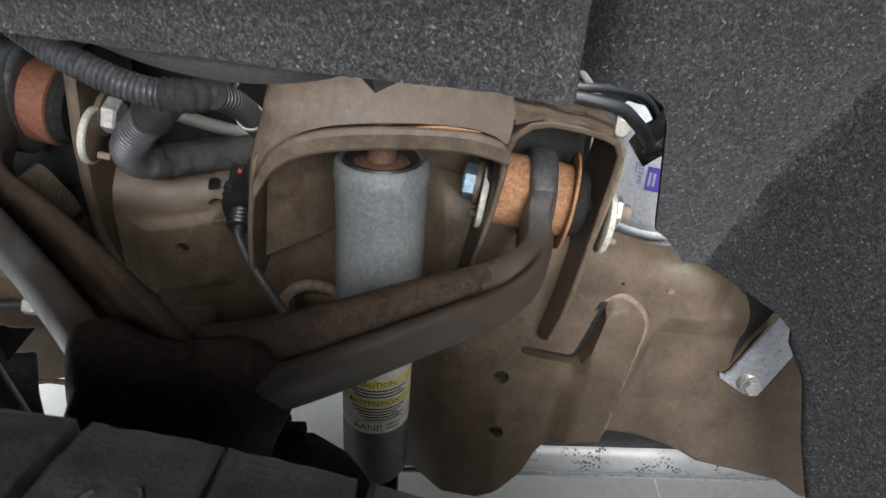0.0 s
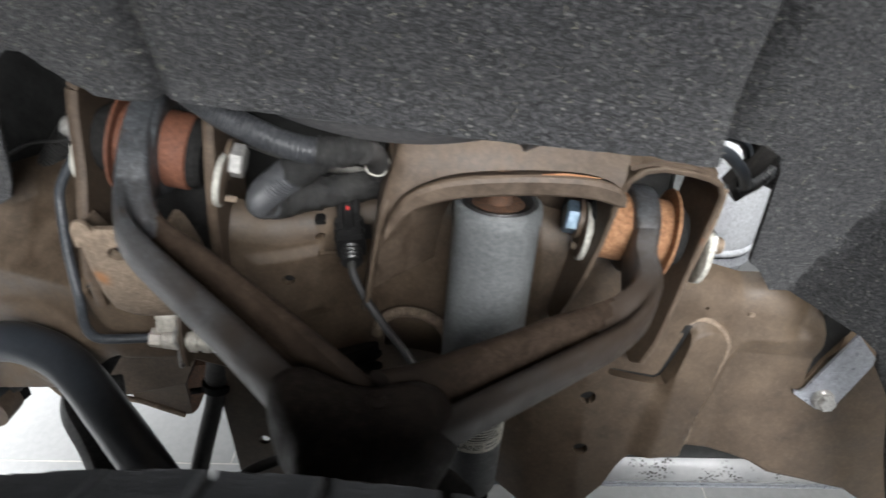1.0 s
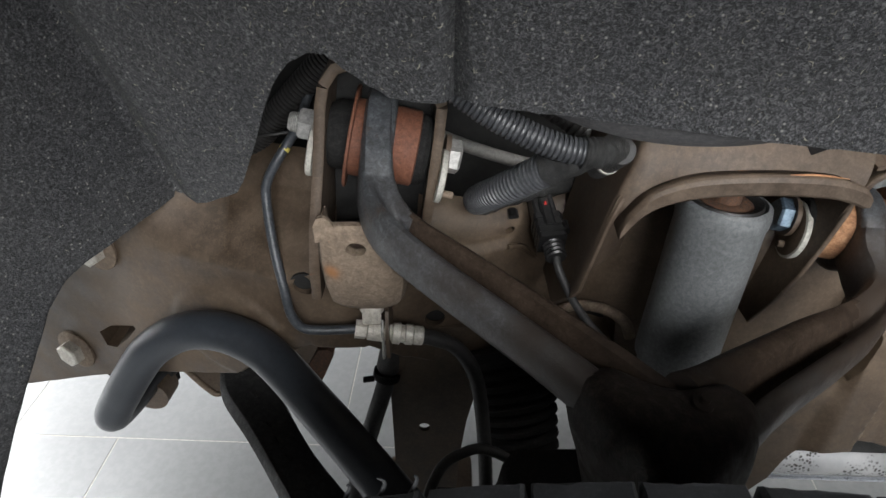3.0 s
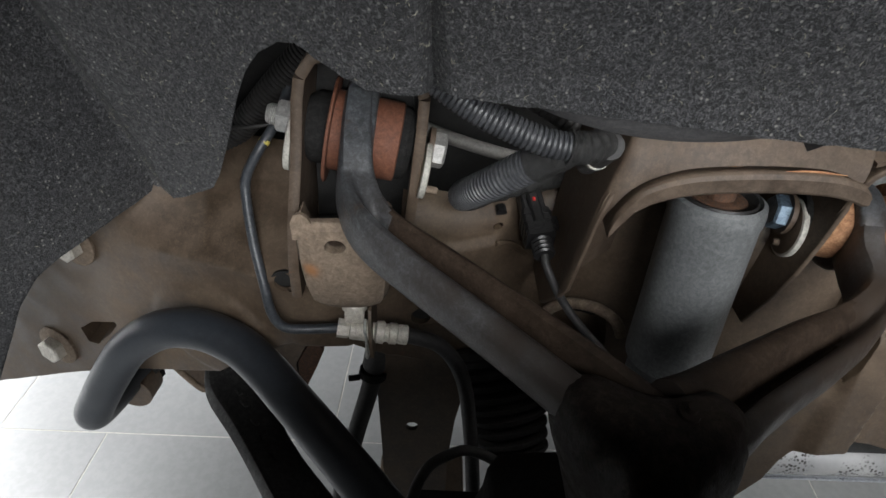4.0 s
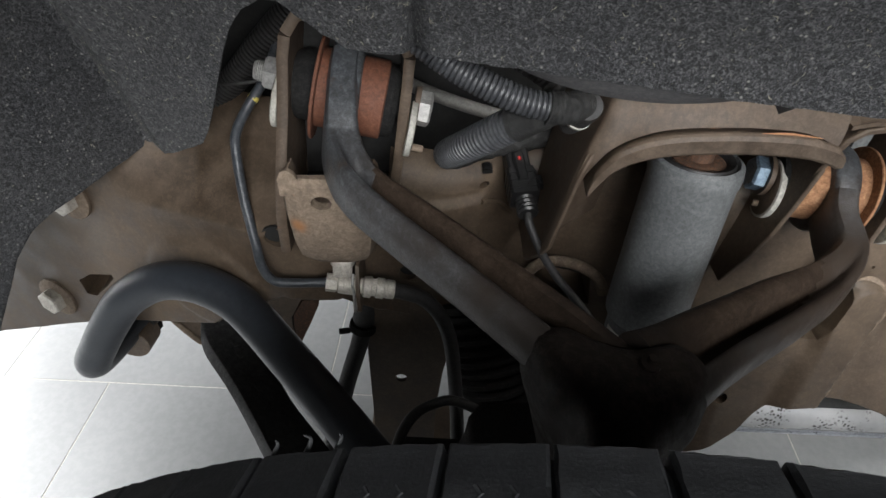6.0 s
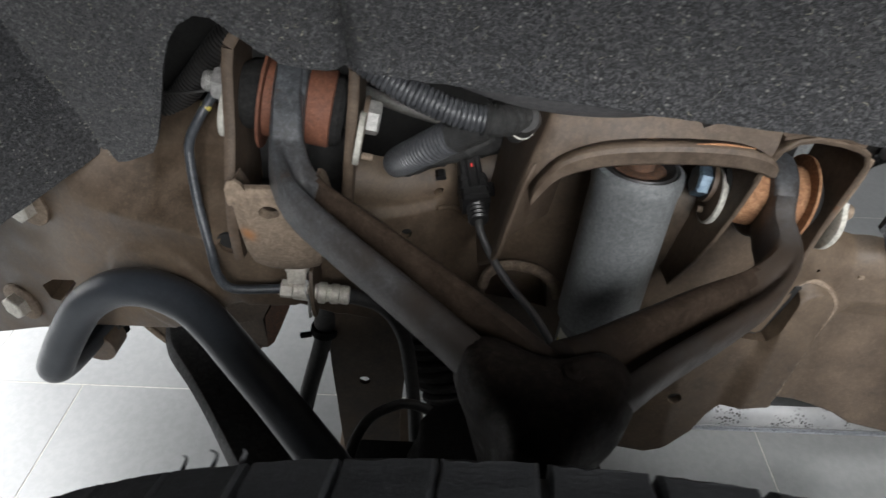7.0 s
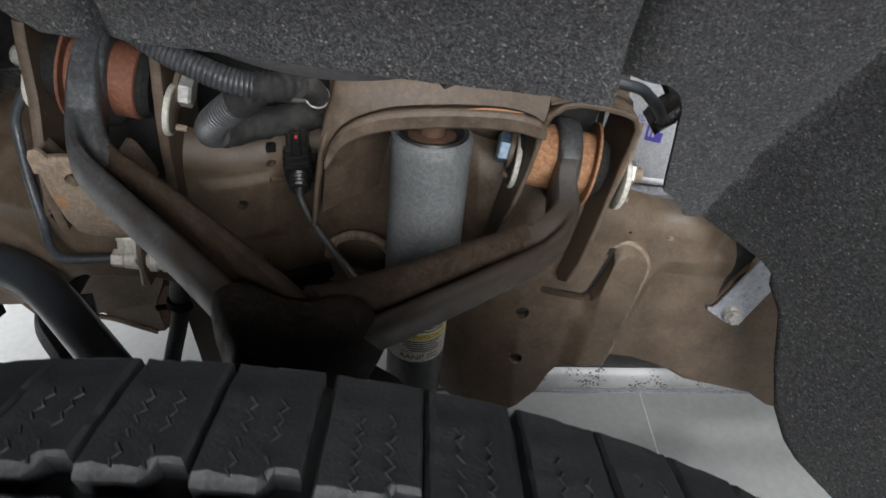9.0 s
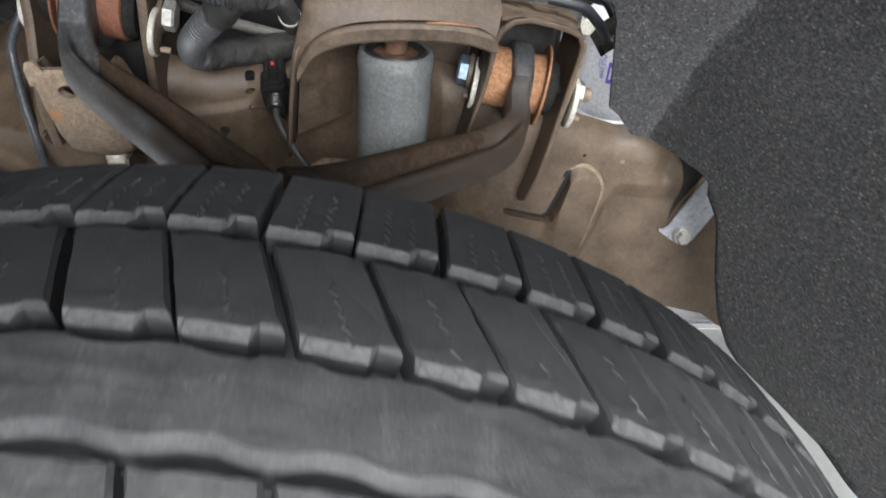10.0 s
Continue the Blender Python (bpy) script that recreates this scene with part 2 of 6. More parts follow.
def tyre_material():
    m, nt, bsdf = material("tyre_rubber")
    co = nt.nodes.new("ShaderNodeTexCoord").outputs["Object"]
    fine = noise_of(nt, 700, 4, 0.7, coord=co)
    big = noise_of(nt, 18, 5, 0.6, coord=co)
    scuff = noise_of(nt, 120, 6, 0.7, (0.4, 1.6, 1.0), coord=co)
    smear = noise_of(nt, 45, 6, 0.72, (1.5, 0.5, 1.0), coord=co, distortion=1.5)
    c = ramp(nt, big, [(0.3, (0.016, 0.0172, 0.0192)), (0.7, (0.038, 0.0412, 0.0455))]).outputs[0]
    c = blend(nt, 0.4, c, ramp(nt, scuff, [(0.42, (0.013, 0.0135, 0.0145)), (0.7, (0.096, 0.099, 0.103))]).outputs[0])
    c = blend(nt, 0.3, c, ramp(nt, smear, [(0.40, (0.010, 0.0105, 0.0115)), (0.56, (0.030, 0.032, 0.035)), (0.70, (0.11, 0.112, 0.115))]).outputs[0])
    c = blend(nt, 0.25, c, ramp(nt, fine, [(0.38, (0.006, 0.006, 0.007)), (0.60, (0.055, 0.056, 0.058)), (0.72, (0.22, 0.22, 0.215))]).outputs[0])
    info = nt.nodes.new("ShaderNodeObjectInfo")
    c = blend(nt, 0.22, c, ramp(nt, info.outputs["Random"], [(0, (0.012, 0.013, 0.0145)), (1, (0.048, 0.050, 0.054))]).outputs[0])
    nt.links.new(c, bsdf.inputs["Base Color"])
    rr = ramp(nt, scuff, [(0.3, (0.45,) * 3), (0.7, (0.8,) * 3)]).outputs[0]
    nt.links.new(rr, bsdf.inputs["Roughness"])
    relief(nt, bsdf, blend(nt, 0.45, blend(nt, 0.3, scuff, smear), fine), 0.40, 0.0018)
    return m


TYRE = tyre_material()
SCUFFED = grimy("scuffed_rubber", (0.048, 0.050, 0.053), (0.020, 0.021, 0.023), (0.082, 0.084, 0.087), 0.5, 0.7, 900, 60, 0.3, speckle=0.22)


def tile_material():
    m, nt, bsdf = material("floor_tile")
    big = noise_of(nt, 3, 5, 0.6)
    fine = noise_of(nt, 90, 5, 0.6)
    c = ramp(nt, big, [(0.3, (0.20, 0.205, 0.208)), (0.7, (0.25, 0.255, 0.258))]).outputs[0]
    c = blend(nt, 0.25, c, ramp(nt, fine, [(0.4, (0.17, 0.174, 0.177)), (0.62, (0.27, 0.274, 0.277))]).outputs[0])
    info = nt.nodes.new("ShaderNodeObjectInfo")
    c = blend(nt, 0.15, c, ramp(nt, info.outputs["Random"], [(0, (0.195, 0.2, 0.203)), (1, (0.255, 0.26, 0.263))]).outputs[0])
    nt.links.new(c, bsdf.inputs["Base Color"])
    bsdf.inputs["Roughness"].default_value = 0.45
    relief(nt, bsdf, fine, 0.08, 0.001)
    return m


TILE = tile_material()
GROUT = grimy("grout", (0.44, 0.42, 0.385), (0.38, 0.36, 0.33), (0.50, 0.48, 0.45), 0.4, 0.9, 400, 8, 0.1)


def galvanised():
    m, nt, bsdf = material("speckled_galvanised_sill")
    co = nt.nodes.new("ShaderNodeTexCoord").outputs["Object"]
    v = node(nt, "ShaderNodeTexVoronoi", Scale=230.0)
    nt.links.new(co, v.inputs["Vector"])
    gate = noise_of(nt, 30, 4, 0.6, coord=co)
    spots = ramp(nt, v.outputs["Distance"], [(0.24, (1, 1, 1)), (0.50, (0, 0, 0))]).outputs[0]
    on = ramp(nt, gate, [(0.52, (0, 0, 0)), (0.60, (1, 1, 1))]).outputs[0]
    both = blend(nt, 1.0, spots, on, "MULTIPLY")
    base = ramp(nt, noise_of(nt, 25, 5, 0.6, coord=co), [(0.3, (0.36, 0.365, 0.37)), (0.7, (0.50, 0.50, 0.50))]).outputs[0]
    nt.links.new(blend(nt, both, base, (0.04, 0.035, 0.03)), bsdf.inputs["Base Color"])
    bsdf.inputs["Roughness"].default_value = 0.45
    bsdf.inputs["Metallic"].default_value = 0.25
    return m


GALV = galvanised()


# ---- mesh tools ----
def part(name, bm, mat, parent=None, label="", smooth=40):
    """One bmesh in world places becomes one mesh object, under a thing or a part."""
    bmesh.ops.recalc_face_normals(bm, faces=bm.faces)
    me = bpy.data.meshes.new(name)
    bm.to_mesh(me)
    bm.free()
    me.materials.append(mat)
    if smooth:
        me.shade_smooth()
        me.set_sharp_from_angle(angle=radians(smooth))
    ob = new(name, me)
    if parent:
        ob.parent = parent
        if parent.type == "EMPTY":
            ob.matrix_parent_inverse = Matrix.Translation(parent.location).inverted()
    if label:
        ob["label"] = label
    return ob


def thing(name, at, label, category, group="", kind=""):
    ob = new(name)
    ob.empty_display_size = 0.02
    ob.location = at
    return tagged(ob, label, category, group, kind)


def V(*p):
    return Vector(p[0]) if len(p) == 1 else Vector(p)


def smooth_path(pts, n=6):
    """Catmull-Rom through the points."""
    pts = [Vector(p) for p in pts]
    ext = [pts[0] * 2 - pts[1], *pts, pts[-1] * 2 - pts[-2]]
    out = []
    for i in range(1, len(ext) - 2):
        a, b, c, d = ext[i - 1 : i + 3]
        for k in range(n):
            t = k / n
            out.append(0.5 * (2 * b + (c - a) * t + (2 * a - 5 * b + 4 * c - d) * t * t + (3 * b - a - 3 * c + d) * t**3))
    out.append(pts[-1])
    return out


def even_path(pts, step):
    """The smoothed path cut into even steps."""
    p = smooth_path(pts, 16)
    length = [0.0]
    for a, b in zip(p, p[1:]):
        length.append(length[-1] + (b - a).length)
    n = max(2, int(length[-1] / step))
    out, j = [], 0
    for i in range(n + 1):
        want = length[-1] * i / n
        while j < len(p) - 2 and length[j + 1] < want:
            j += 1
        f = (want - length[j]) / max(1e-9, length[j + 1] - length[j])
        out.append(p[j].lerp(p[j + 1], min(1, f)))
    return out


def frames_along(path, side=None):
    """A side and an up vector at each point of a path, carried along without twist."""
    out = []
    for i, p in enumerate(path):
        t = (path[min(i + 1, len(path) - 1)] - path[max(i - 1, 0)]).normalized()
        if side is None:
            side = t.orthogonal()
        s = (side - t * side.dot(t)).normalized()
        side = s
        out.append((s, t.cross(s)))
    return out


def loft(bm, rings, closed=True, caps=True):
    vs = [[bm.verts.new(p) for p in ring] for ring in rings]
    n = len(vs[0])
    for a, b in zip(vs, vs[1:]):
        for i in range(n if closed else n - 1):
            bm.faces.new((a[i], a[(i + 1) % n], b[(i + 1) % n], b[i]))
    if caps and closed:
        bm.faces.new(vs[0][::-1])
        bm.faces.new(vs[-1])
    return bm


def tube(pts, radius, seg=14, n=6, even=0.0, bm=None):
    """A round tube; radius a number, or a function of the share of the way."""
    bm = bm or bmesh.new()
    path = even_path(pts, even) if even else smooth_path(pts, n)
    rings = []
    for i, (p, (s, u)) in enumerate(zip(path, frames_along(path))):
        r = radius(i / (len(path) - 1), i) if callable(radius) else radius
        rings.append([p + (s * math.cos(a) + u * math.sin(a)) * r for a in (2 * math.pi * k / seg for k in range(seg))])
    return loft(bm, rings)


def corrugated(pts, radius, pitch=0.0034, seg=18):
    """Split conduit: four rings to each rib."""
    wave = (0.0, 0.012, 0.0, -0.13)
    return tube(pts, lambda f, i: radius * (1 + wave[i % 4]), seg, even=pitch / 4)


def rumple(bm, amount, scale):
    """Creases and slack in wound tape."""
    bm.normal_update()
    for v in bm.verts:
        p = v.co * scale
        v.co += v.normal * amount * (noise.noise(p) + 0.5 * noise.noise(p * 2.7))
    return bm


def turn(profile, origin, axis, seg=28, bm=None, ref=None):
    """A turned body: (along, radius) pairs round an axis."""
    bm = bm or bmesh.new()
    o, ax = Vector(origin), Vector(axis).normalized()
    s = ref.normalized() if ref else ax.orthogonal().normalized()
    u = ax.cross(s)
    rings = [[o + ax * h + (s * math.cos(a) + u * math.sin(a)) * max(r, 1e-5) for a in (2 * math.pi * k / seg for k in range(seg))] for h, r in profile]
    return loft(bm, rings)


def hexagon(origin, axis, across, height, bm=None, spin=0.0):
    """A hexagon head with a chamfered end, standing on the origin along the axis."""
    ax = Vector(axis).normalized()
    s = Matrix.Rotation(spin, 3, ax) @ ax.orthogonal().normalized()
    r = across / math.sqrt(3)
    return turn([(0, r), (height * 0.86, r), (height, r * 0.86)], origin, axis, 6, bm, s)


def box(centre, size, turn_by=(0, 0, 0), bevel=0.002, bm=None):
    bm = bm or bmesh.new()
    rot = Euler([radians(a) for a in turn_by]).to_matrix().to_4x4()
    got = bmesh.ops.create_cube(bm, size=1.0, matrix=Matrix.Translation(centre) @ rot @ Matrix.Diagonal((*size, 1)))
    if bevel:
        edges = list({e for v in got["verts"] for e in v.link_edges})
        bmesh.ops.bevel(bm, geom=edges, offset=bevel, segments=2, profile=0.6, affect="EDGES")
    return bm


def slab(outline, thick, holes=(), bm=None, bevel=0.0):
    """A plate: an outline of places, holes of places, and the vector of its thickness."""
    bm = bm or bmesh.new()
    start = len(bm.faces)
    edges = []
    for loop in (outline, *holes):
        vs = [bm.verts.new(p) for p in loop]
        edges += [bm.edges.new((a, b)) for a, b in zip(vs, vs[1:] + vs[:1])]
    faces = [g for g in bmesh.ops.triangle_fill(bm, edges=edges, use_beauty=True)["geom"] if isinstance(g, bmesh.types.BMFace)]
    got = bmesh.ops.extrude_face_region(bm, geom=faces)
    bmesh.ops.translate(bm, verts=[g for g in got["geom"] if isinstance(g, bmesh.types.BMVert)], vec=Vector(thick))
    return bm


def ribbon(path, widths, thick, lean=0.0):
    """A bent strip: a path in the x-z plane, with the near and far y at each point, and a thickness outwards."""
    bm = bmesh.new()
    pts = [Vector((x, 0, z)) for x, z in path]
    rings = []
    for i, p in enumerate(pts):
        t = (pts[min(i + 1, len(pts) - 1)] - pts[max(i - 1, 0)]).normalized()
        nrm = Vector((-t.z, 0, t.x)) * thick
        y0, y1 = widths[i]
        e = min(0.0012, abs(thick) * 0.3)
        rings.append([p + Vector((0, y0 + e, 0)), p + Vector((0, y1, 0)), p + nrm + Vector((0, y1, 0)), p + nrm + Vector((0, y0 + e, 0)), p + nrm * 0.75 + Vector((0, y0, 0)), p + nrm * 0.25 + Vector((0, y0, 0))])
    return loft(bm, rings)


def circle(c, u, v, r, n=20, squash=1.0):
    c, u, v = Vector(c), Vector(u).normalized(), Vector(v).normalized()
    return [c + u * (r * squash * math.cos(a)) + v * (r * math.sin(a)) for a in (2 * math.pi * k / n for k in range(n))]


def carve(ob, bm):
    """Cuts a closed body out of a mesh for good."""
    bmesh.ops.recalc_face_normals(bm, faces=bm.faces)
    me = bpy.data.meshes.new("cutter")
    bm.to_mesh(me)
    bm.free()
    tool = new("cutter", me)
    mod = ob.modifiers.new("cut", "BOOLEAN")
    mod.operation, mod.solver, mod.object = "DIFFERENCE", "EXACT", tool
    done = bpy.data.meshes.new_from_object(ob.evaluated_get(bpy.context.evaluated_depsgraph_get()))
    ob.modifiers.clear()
    ob.data = done
    bpy.data.objects.remove(tool)
    done.shade_smooth()
    done.set_sharp_from_angle(angle=radians(35))


def along(table, x):
    """Straight-line lookup in a table of (x, value)."""
    return float(np.interp(x, [a for a, _ in table], [b for _, b in table]))


def lettering(text, size, place, mat, parent, name="lettering", spacing=1.0):
    """Built-in letters turned into a mesh; place maps (u, v) in metres to the surface."""
    cu = bpy.data.curves.new(name, "FONT")
    cu.body, cu.size, cu.align_x, cu.align_y, cu.space_character = text, size, "CENTER", "CENTER", spacing
    cu.resolution_u = 2
    tmp = new(name, cu)
    me = bpy.data.meshes.new_from_object(tmp.evaluated_get(bpy.context.evaluated_depsgraph_get()))
    bpy.data.objects.remove(tmp)
    for v in me.vertices:
        v.co = place(v.co.x, v.co.y)
    me.materials.clear()
    me.materials.append(mat)
    ob = new(name, me)
    ob.parent = parent
    if parent.type == "EMPTY":
        ob.matrix_parent_inverse = Matrix.Translation(parent.location).inverted()
    return ob


# ---- the room ----
TILE_TURN = radians(-2.6)


def room():
    floor = part("floor", box((0, 0.6, -0.0505), (8.4, 8.8, 0.1), bevel=0), GROUT)
    tagged(floor, "pale grey porcelain tile floor with thin grout joints", "floor", kind="structure")
    for name, c, s in (("wall_front", (-4.25, 0.6, 1.6), (0.1, 9.0, 3.3)), ("wall_rear", (4.25, 0.6, 1.6), (0.1, 9.0, 3.3)),
                       ("wall_near", (0, -3.85, 1.6), (8.4, 0.1, 3.3)), ("wall_far", (0, 5.05, 1.6), (8.4, 0.1, 3.3))):
        tagged(part(name, box(c, s, bevel=0), PLASTER), "unseen workshop wall, dark grey to cut bounced light", "wall", kind="structure")
    tagged(part("ceiling", box((0, 0.6, 3.3), (8.6, 9.0, 0.1), bevel=0), PLASTER), "unseen workshop ceiling, dark grey to cut bounced light", "ceiling", kind="structure")
    return floor


FLOOR = room()


# ---- wheel-arch liner ----
LINER_LOW = [(-0.86, 0.06), (-0.74, 0.22), (-0.66, 0.37), (-0.625, 0.463), (-0.614, 0.4905), (-0.597, 0.5335), (-0.586, 0.5616), (-0.575, 0.589), (-0.5635, 0.607), (-0.553, 0.613), (-0.543, 0.615), (-0.5275, 0.620), (-0.519, 0.622), (-0.508, 0.626), (-0.49, 0.633), (-0.4655, 0.645), (-0.44, 0.658), (-0.422, 0.669),
             (-0.413, 0.682), (-0.396, 0.714), (-0.383, 0.740), (-0.373, 0.760), (-0.364, 0.776), (-0.357, 0.785), (-0.347, 0.795), (-0.336, 0.801), (-0.326, 0.801), (-0.316, 0.793), (-0.29, 0.777), (-0.255, 0.775), (-0.245, 0.778),
             (-0.15, 0.770), (-0.06, 0.763), (0.02, 0.758), (0.062, 0.752), (0.075, 0.75), (0.113, 0.742), (0.125, 0.733), (0.132, 0.72), (0.158, 0.620), (0.171, 0.6085),
             (0.1826, 0.594), (0.195, 0.578), (0.218, 0.572), (0.2475, 0.569), (0.2565, 0.5615), (0.2585, 0.548), (0.2685, 0.5265), (0.271, 0.515), (0.280, 0.472), (0.291, 0.4287), (0.294, 0.417), (0.3058, 0.390), (0.3157, 0.378), (0.3325, 0.3725), (0.366, 0.360), (0.391, 0.335), (0.46, 0.31), (0.56, 0.29)]


def liner_y(x, z):
    """How far inboard the liner stands at x and z."""
    front = 0.350 - 0.33 * (x + 0.27) - 0.33 * (z - 0.78)
    middle = 0.307 - 0.14 * (x - 0.026) - 0.30 * max(0.0, z - 0.79)
    rear = 0.343 - 0.38 * (z - 0.77) + 0.1 * (x - 0.1)
    k = 1 / (1 + math.exp(-(x + 0.249) / 0.003))
    j = 1 / (1 + math.exp(-(x - 0.068) / 0.003))
    y = front * (1 - k) + middle * k * (1 - j) + rear * j
    # sunk seams beside the middle panel
    y += 0.024 * math.exp(min(0.0, (x + 0.252) / 0.004)) * (1 - k)
    y += 0.055 * math.exp(min(0.0, (0.074 - x) / 0.008)) * j
    xf = along([(0.5, -0.455), (0.66, -0.467), (0.79, -0.485), (0.95, -0.51)], z)
    xr = along([(0.4, 0.194), (0.59, 0.210), (0.68, 0.222), (0.77, 0.254), (0.83, 0.302), (0.95, 0.36)], z)
    if x < xf:
        y += 0.90 * min(xf - x, 0.036) - 2.2 * max(0.0, xf - x - 0.040)
    if x > xr:
        y += 0.35 * min(x - xr, 0.008) - 2.05 * max(0.0, x - xr - 0.008)
    return y


def wheel_arch_liner():
    liner = thing("wheel_arch_liner", (-0.1, 0.33, 0.76), "charcoal needled-felt wheel arch liner flecked with pale lint", "liner")
    xs = sorted(set([round(-0.86 + 0.006 * i, 4) for i in range(237)] + [x for x, _ in LINER_LOW] + [-0.27, -0.262, -0.258, -0.255, -0.252, -0.249, -0.247, -0.245, -0.24, 0.059, 0.064, 0.066, 0.068, 0.07, 0.072, 0.075, 0.079, 0.085]))
    cols = []
    for x in xs:
        low = along(LINER_LOW, x)
        col = []
        top = max(0.86, low + 0.05)
        for i in range(45):
            z = low + (top - low) * i / 44
            wob = 0.0016 * noise.noise(Vector((x * 22, z * 22, 3))) + (0.0012 * noise.noise(Vector((x * 160, z * 160, 1))) if i < 2 else 0)
            col.append(Vector((x, liner_y(x, z) + wob, z + (0.0014 * noise.noise(Vector((x * 210, 5, 1))) if i == 0 else 0))))
        y0 = col[-1].y
        # unseen overhead curve, added and sized to block lamp light from above
        for i in range(1, 11):
            a = i / 10 * math.pi / 2
            col.append(Vector((x, y0 - (y0 + 0.12) * (1 - math.cos(a)) if y0 > -0.12 else y0, top + 0.19 * math.sin(a))))
        cols.append(col)
    bm = bmesh.new()
    back = [[p + Vector((0, 0.004, 0.001)) for p in c] for c in cols]
    rings = [c + b[::-1] for c, b in zip(cols, back)]
    loft(bm, rings)
    felt = part("felt_panel", bm, FELT, liner, smooth=60)
    # pale fibres caught in the felt
    bm = bmesh.new()
    rnd = random.Random(4)
    for _ in range(2800):
        x = rnd.uniform(-0.6, 0.36)
        low = along(LINER_LOW, x)
        z = low + 0.003 + rnd.random() * (0.88 - low)
        z = min(z, 0.86)
        p = Vector((x, liner_y(x, z) - 0.0016, z))
        d = Vector((rnd.uniform(-1, 1), rnd.uniform(-0.2, 0.2), rnd.uniform(-1, 1))).normalized()
        big = rnd.random() ** 6
        length = 0.0004 + 0.0010 * rnd.random() + 0.0030 * big
        wide = Vector((-d.z, 0, d.x)) * (0.00008 + 0.00012 * rnd.random() + 0.00022 * big)
        bend = Vector((d.z, 0, -d.x)) * length * rnd.uniform(-0.5, 0.5)
        a, b, c = p - d * length / 2, p + bend - Vector((0, 0.0006, 0)), p + d * length / 2
        vs = [bm.verts.new(q) for q in (a - wide * 0.4, a + wide * 0.4, b + wide, b - wide, c + wide * 0.4, c - wide * 0.4)]
        bm.faces.new((vs[0], vs[1], vs[2], vs[3]))
        bm.faces.new((vs[3], vs[2], vs[4], vs[5]))
    lint = part("lint", bm, LINT, liner, "pale lint and fibre flecks", smooth=0)
    lint["kind"] = "stuff"
    # the smooth turned-under fold behind the middle of the lower edge
    rows = []
    for i in range(22):
        f = i / 21
        x = -0.20 + 0.185 * f
        low = along(LINER_LOW, x)
        drop = 0.020 * math.sin(math.pi * min(1, f * 1.15 + 0.05)) ** 0.6 if f < 0.82 else 0.020 * max(0.02, (1 - f) / 0.18)
        y = liner_y(x, low) + 0.006
        rows.append([Vector((x, y, low + 0.012)), Vector((x, y + 0.006, low - drop * 0.3)), Vector((x, y + 0.020, low - drop)), Vector((x, y + 0.022, low - drop + 0.003)), Vector((x, y + 0.010, low)), Vector((x, y + 0.004, low + 0.014))])
    bm = bmesh.new()
    loft(bm, rows)
    part("folded_hem", bm, FOLD, liner, "smooth grey plastic hem turned under the felt")
    return liner


wheel_arch_liner()


# ---- frame rail ----
RAIL_Y = [(-0.95, 0.64), (-0.7, 0.552), (-0.6, 0.516), (-0.5, 0.476), (-0.42, 0.444), (-0.375, 0.428), (-0.335, 0.432), (-0.295, 0.458), (-0.23, 0.474), (-0.20, 0.484), (-0.17, 0.50), (-0.14, 0.50), (-0.06, 0.474),
          (0.0, 0.434), (0.05, 0.422), (0.12, 0.425), (0.19, 0.432), (0.28, 0.418), (0.45, 0.40)]
RAIL_LOW = [(-0.95, 0.22), (-0.876, 0.252), (-0.704, 0.336), (-0.594, 0.384), (-0.479, 0.43), (-0.44, 0.47), (-0.384, 0.505), (-0.33, 0.50), (-0.30, 0.465), (-0.20, 0.415), (-0.13, 0.375), (-0.07, 0.36),
            (-0.048, 0.33), (-0.03, 0.312), (0.0, 0.303), (0.035, 0.304), (0.058, 0.318), (0.078, 0.338), (0.09, 0.363), (0.102, 0.379), (0.115, 0.384), (0.132, 0.383), (0.145, 0.382), (0.16, 0.376),
            (0.21, 0.364), (0.235, 0.356), (0.255, 0.344), (0.285, 0.339), (0.335, 0.330), (0.36, 0.312), (0.45, 0.29)]
RAIL_TOP = [(-0.95, 0.46), (-0.8, 0.52), (-0.7, 0.56), (-0.6, 0.60), (-0.5, 0.65), (-0.42, 0.665), (-0.34, 0.665), (-0.27, 0.640), (-0.23, 0.628), (-0.13, 0.626), (-0.10, 0.645), (-0.05, 0.645), (0.05, 0.625), (0.12, 0.594), (0.135, 0.588), (0.19, 0.569), (0.205, 0.570), (0.24, 0.565),
            (0.30, 0.522), (0.36, 0.49), (0.45, 0.46)]


def pad(x, z):
    """The pressed-out rib behind the bracket: a rounded bar with sloping edges."""
    ax, az, bx, bz = 0.129, 0.385, 0.1575, 0.507
    f = max(0.0, min(1.0, ((x - ax) * (bx - ax) + (z - az) * (bz - az)) / ((bx - ax) ** 2 + (bz - az) ** 2)))
    d = math.hypot(x - ax - f * (bx - ax), z - az - f * (bz - az))
    low = max(0.0, min(1.0, (0.485 - z) / 0.05)) if x < ax + f * (bx - ax) else 0.0
    k = max(0.0, min(1.0, (0.0270 + 0.006 * low - d) / (0.0075 + 0.016 * low)))
    return 0.0115 * k * k * (3 - 2 * k)


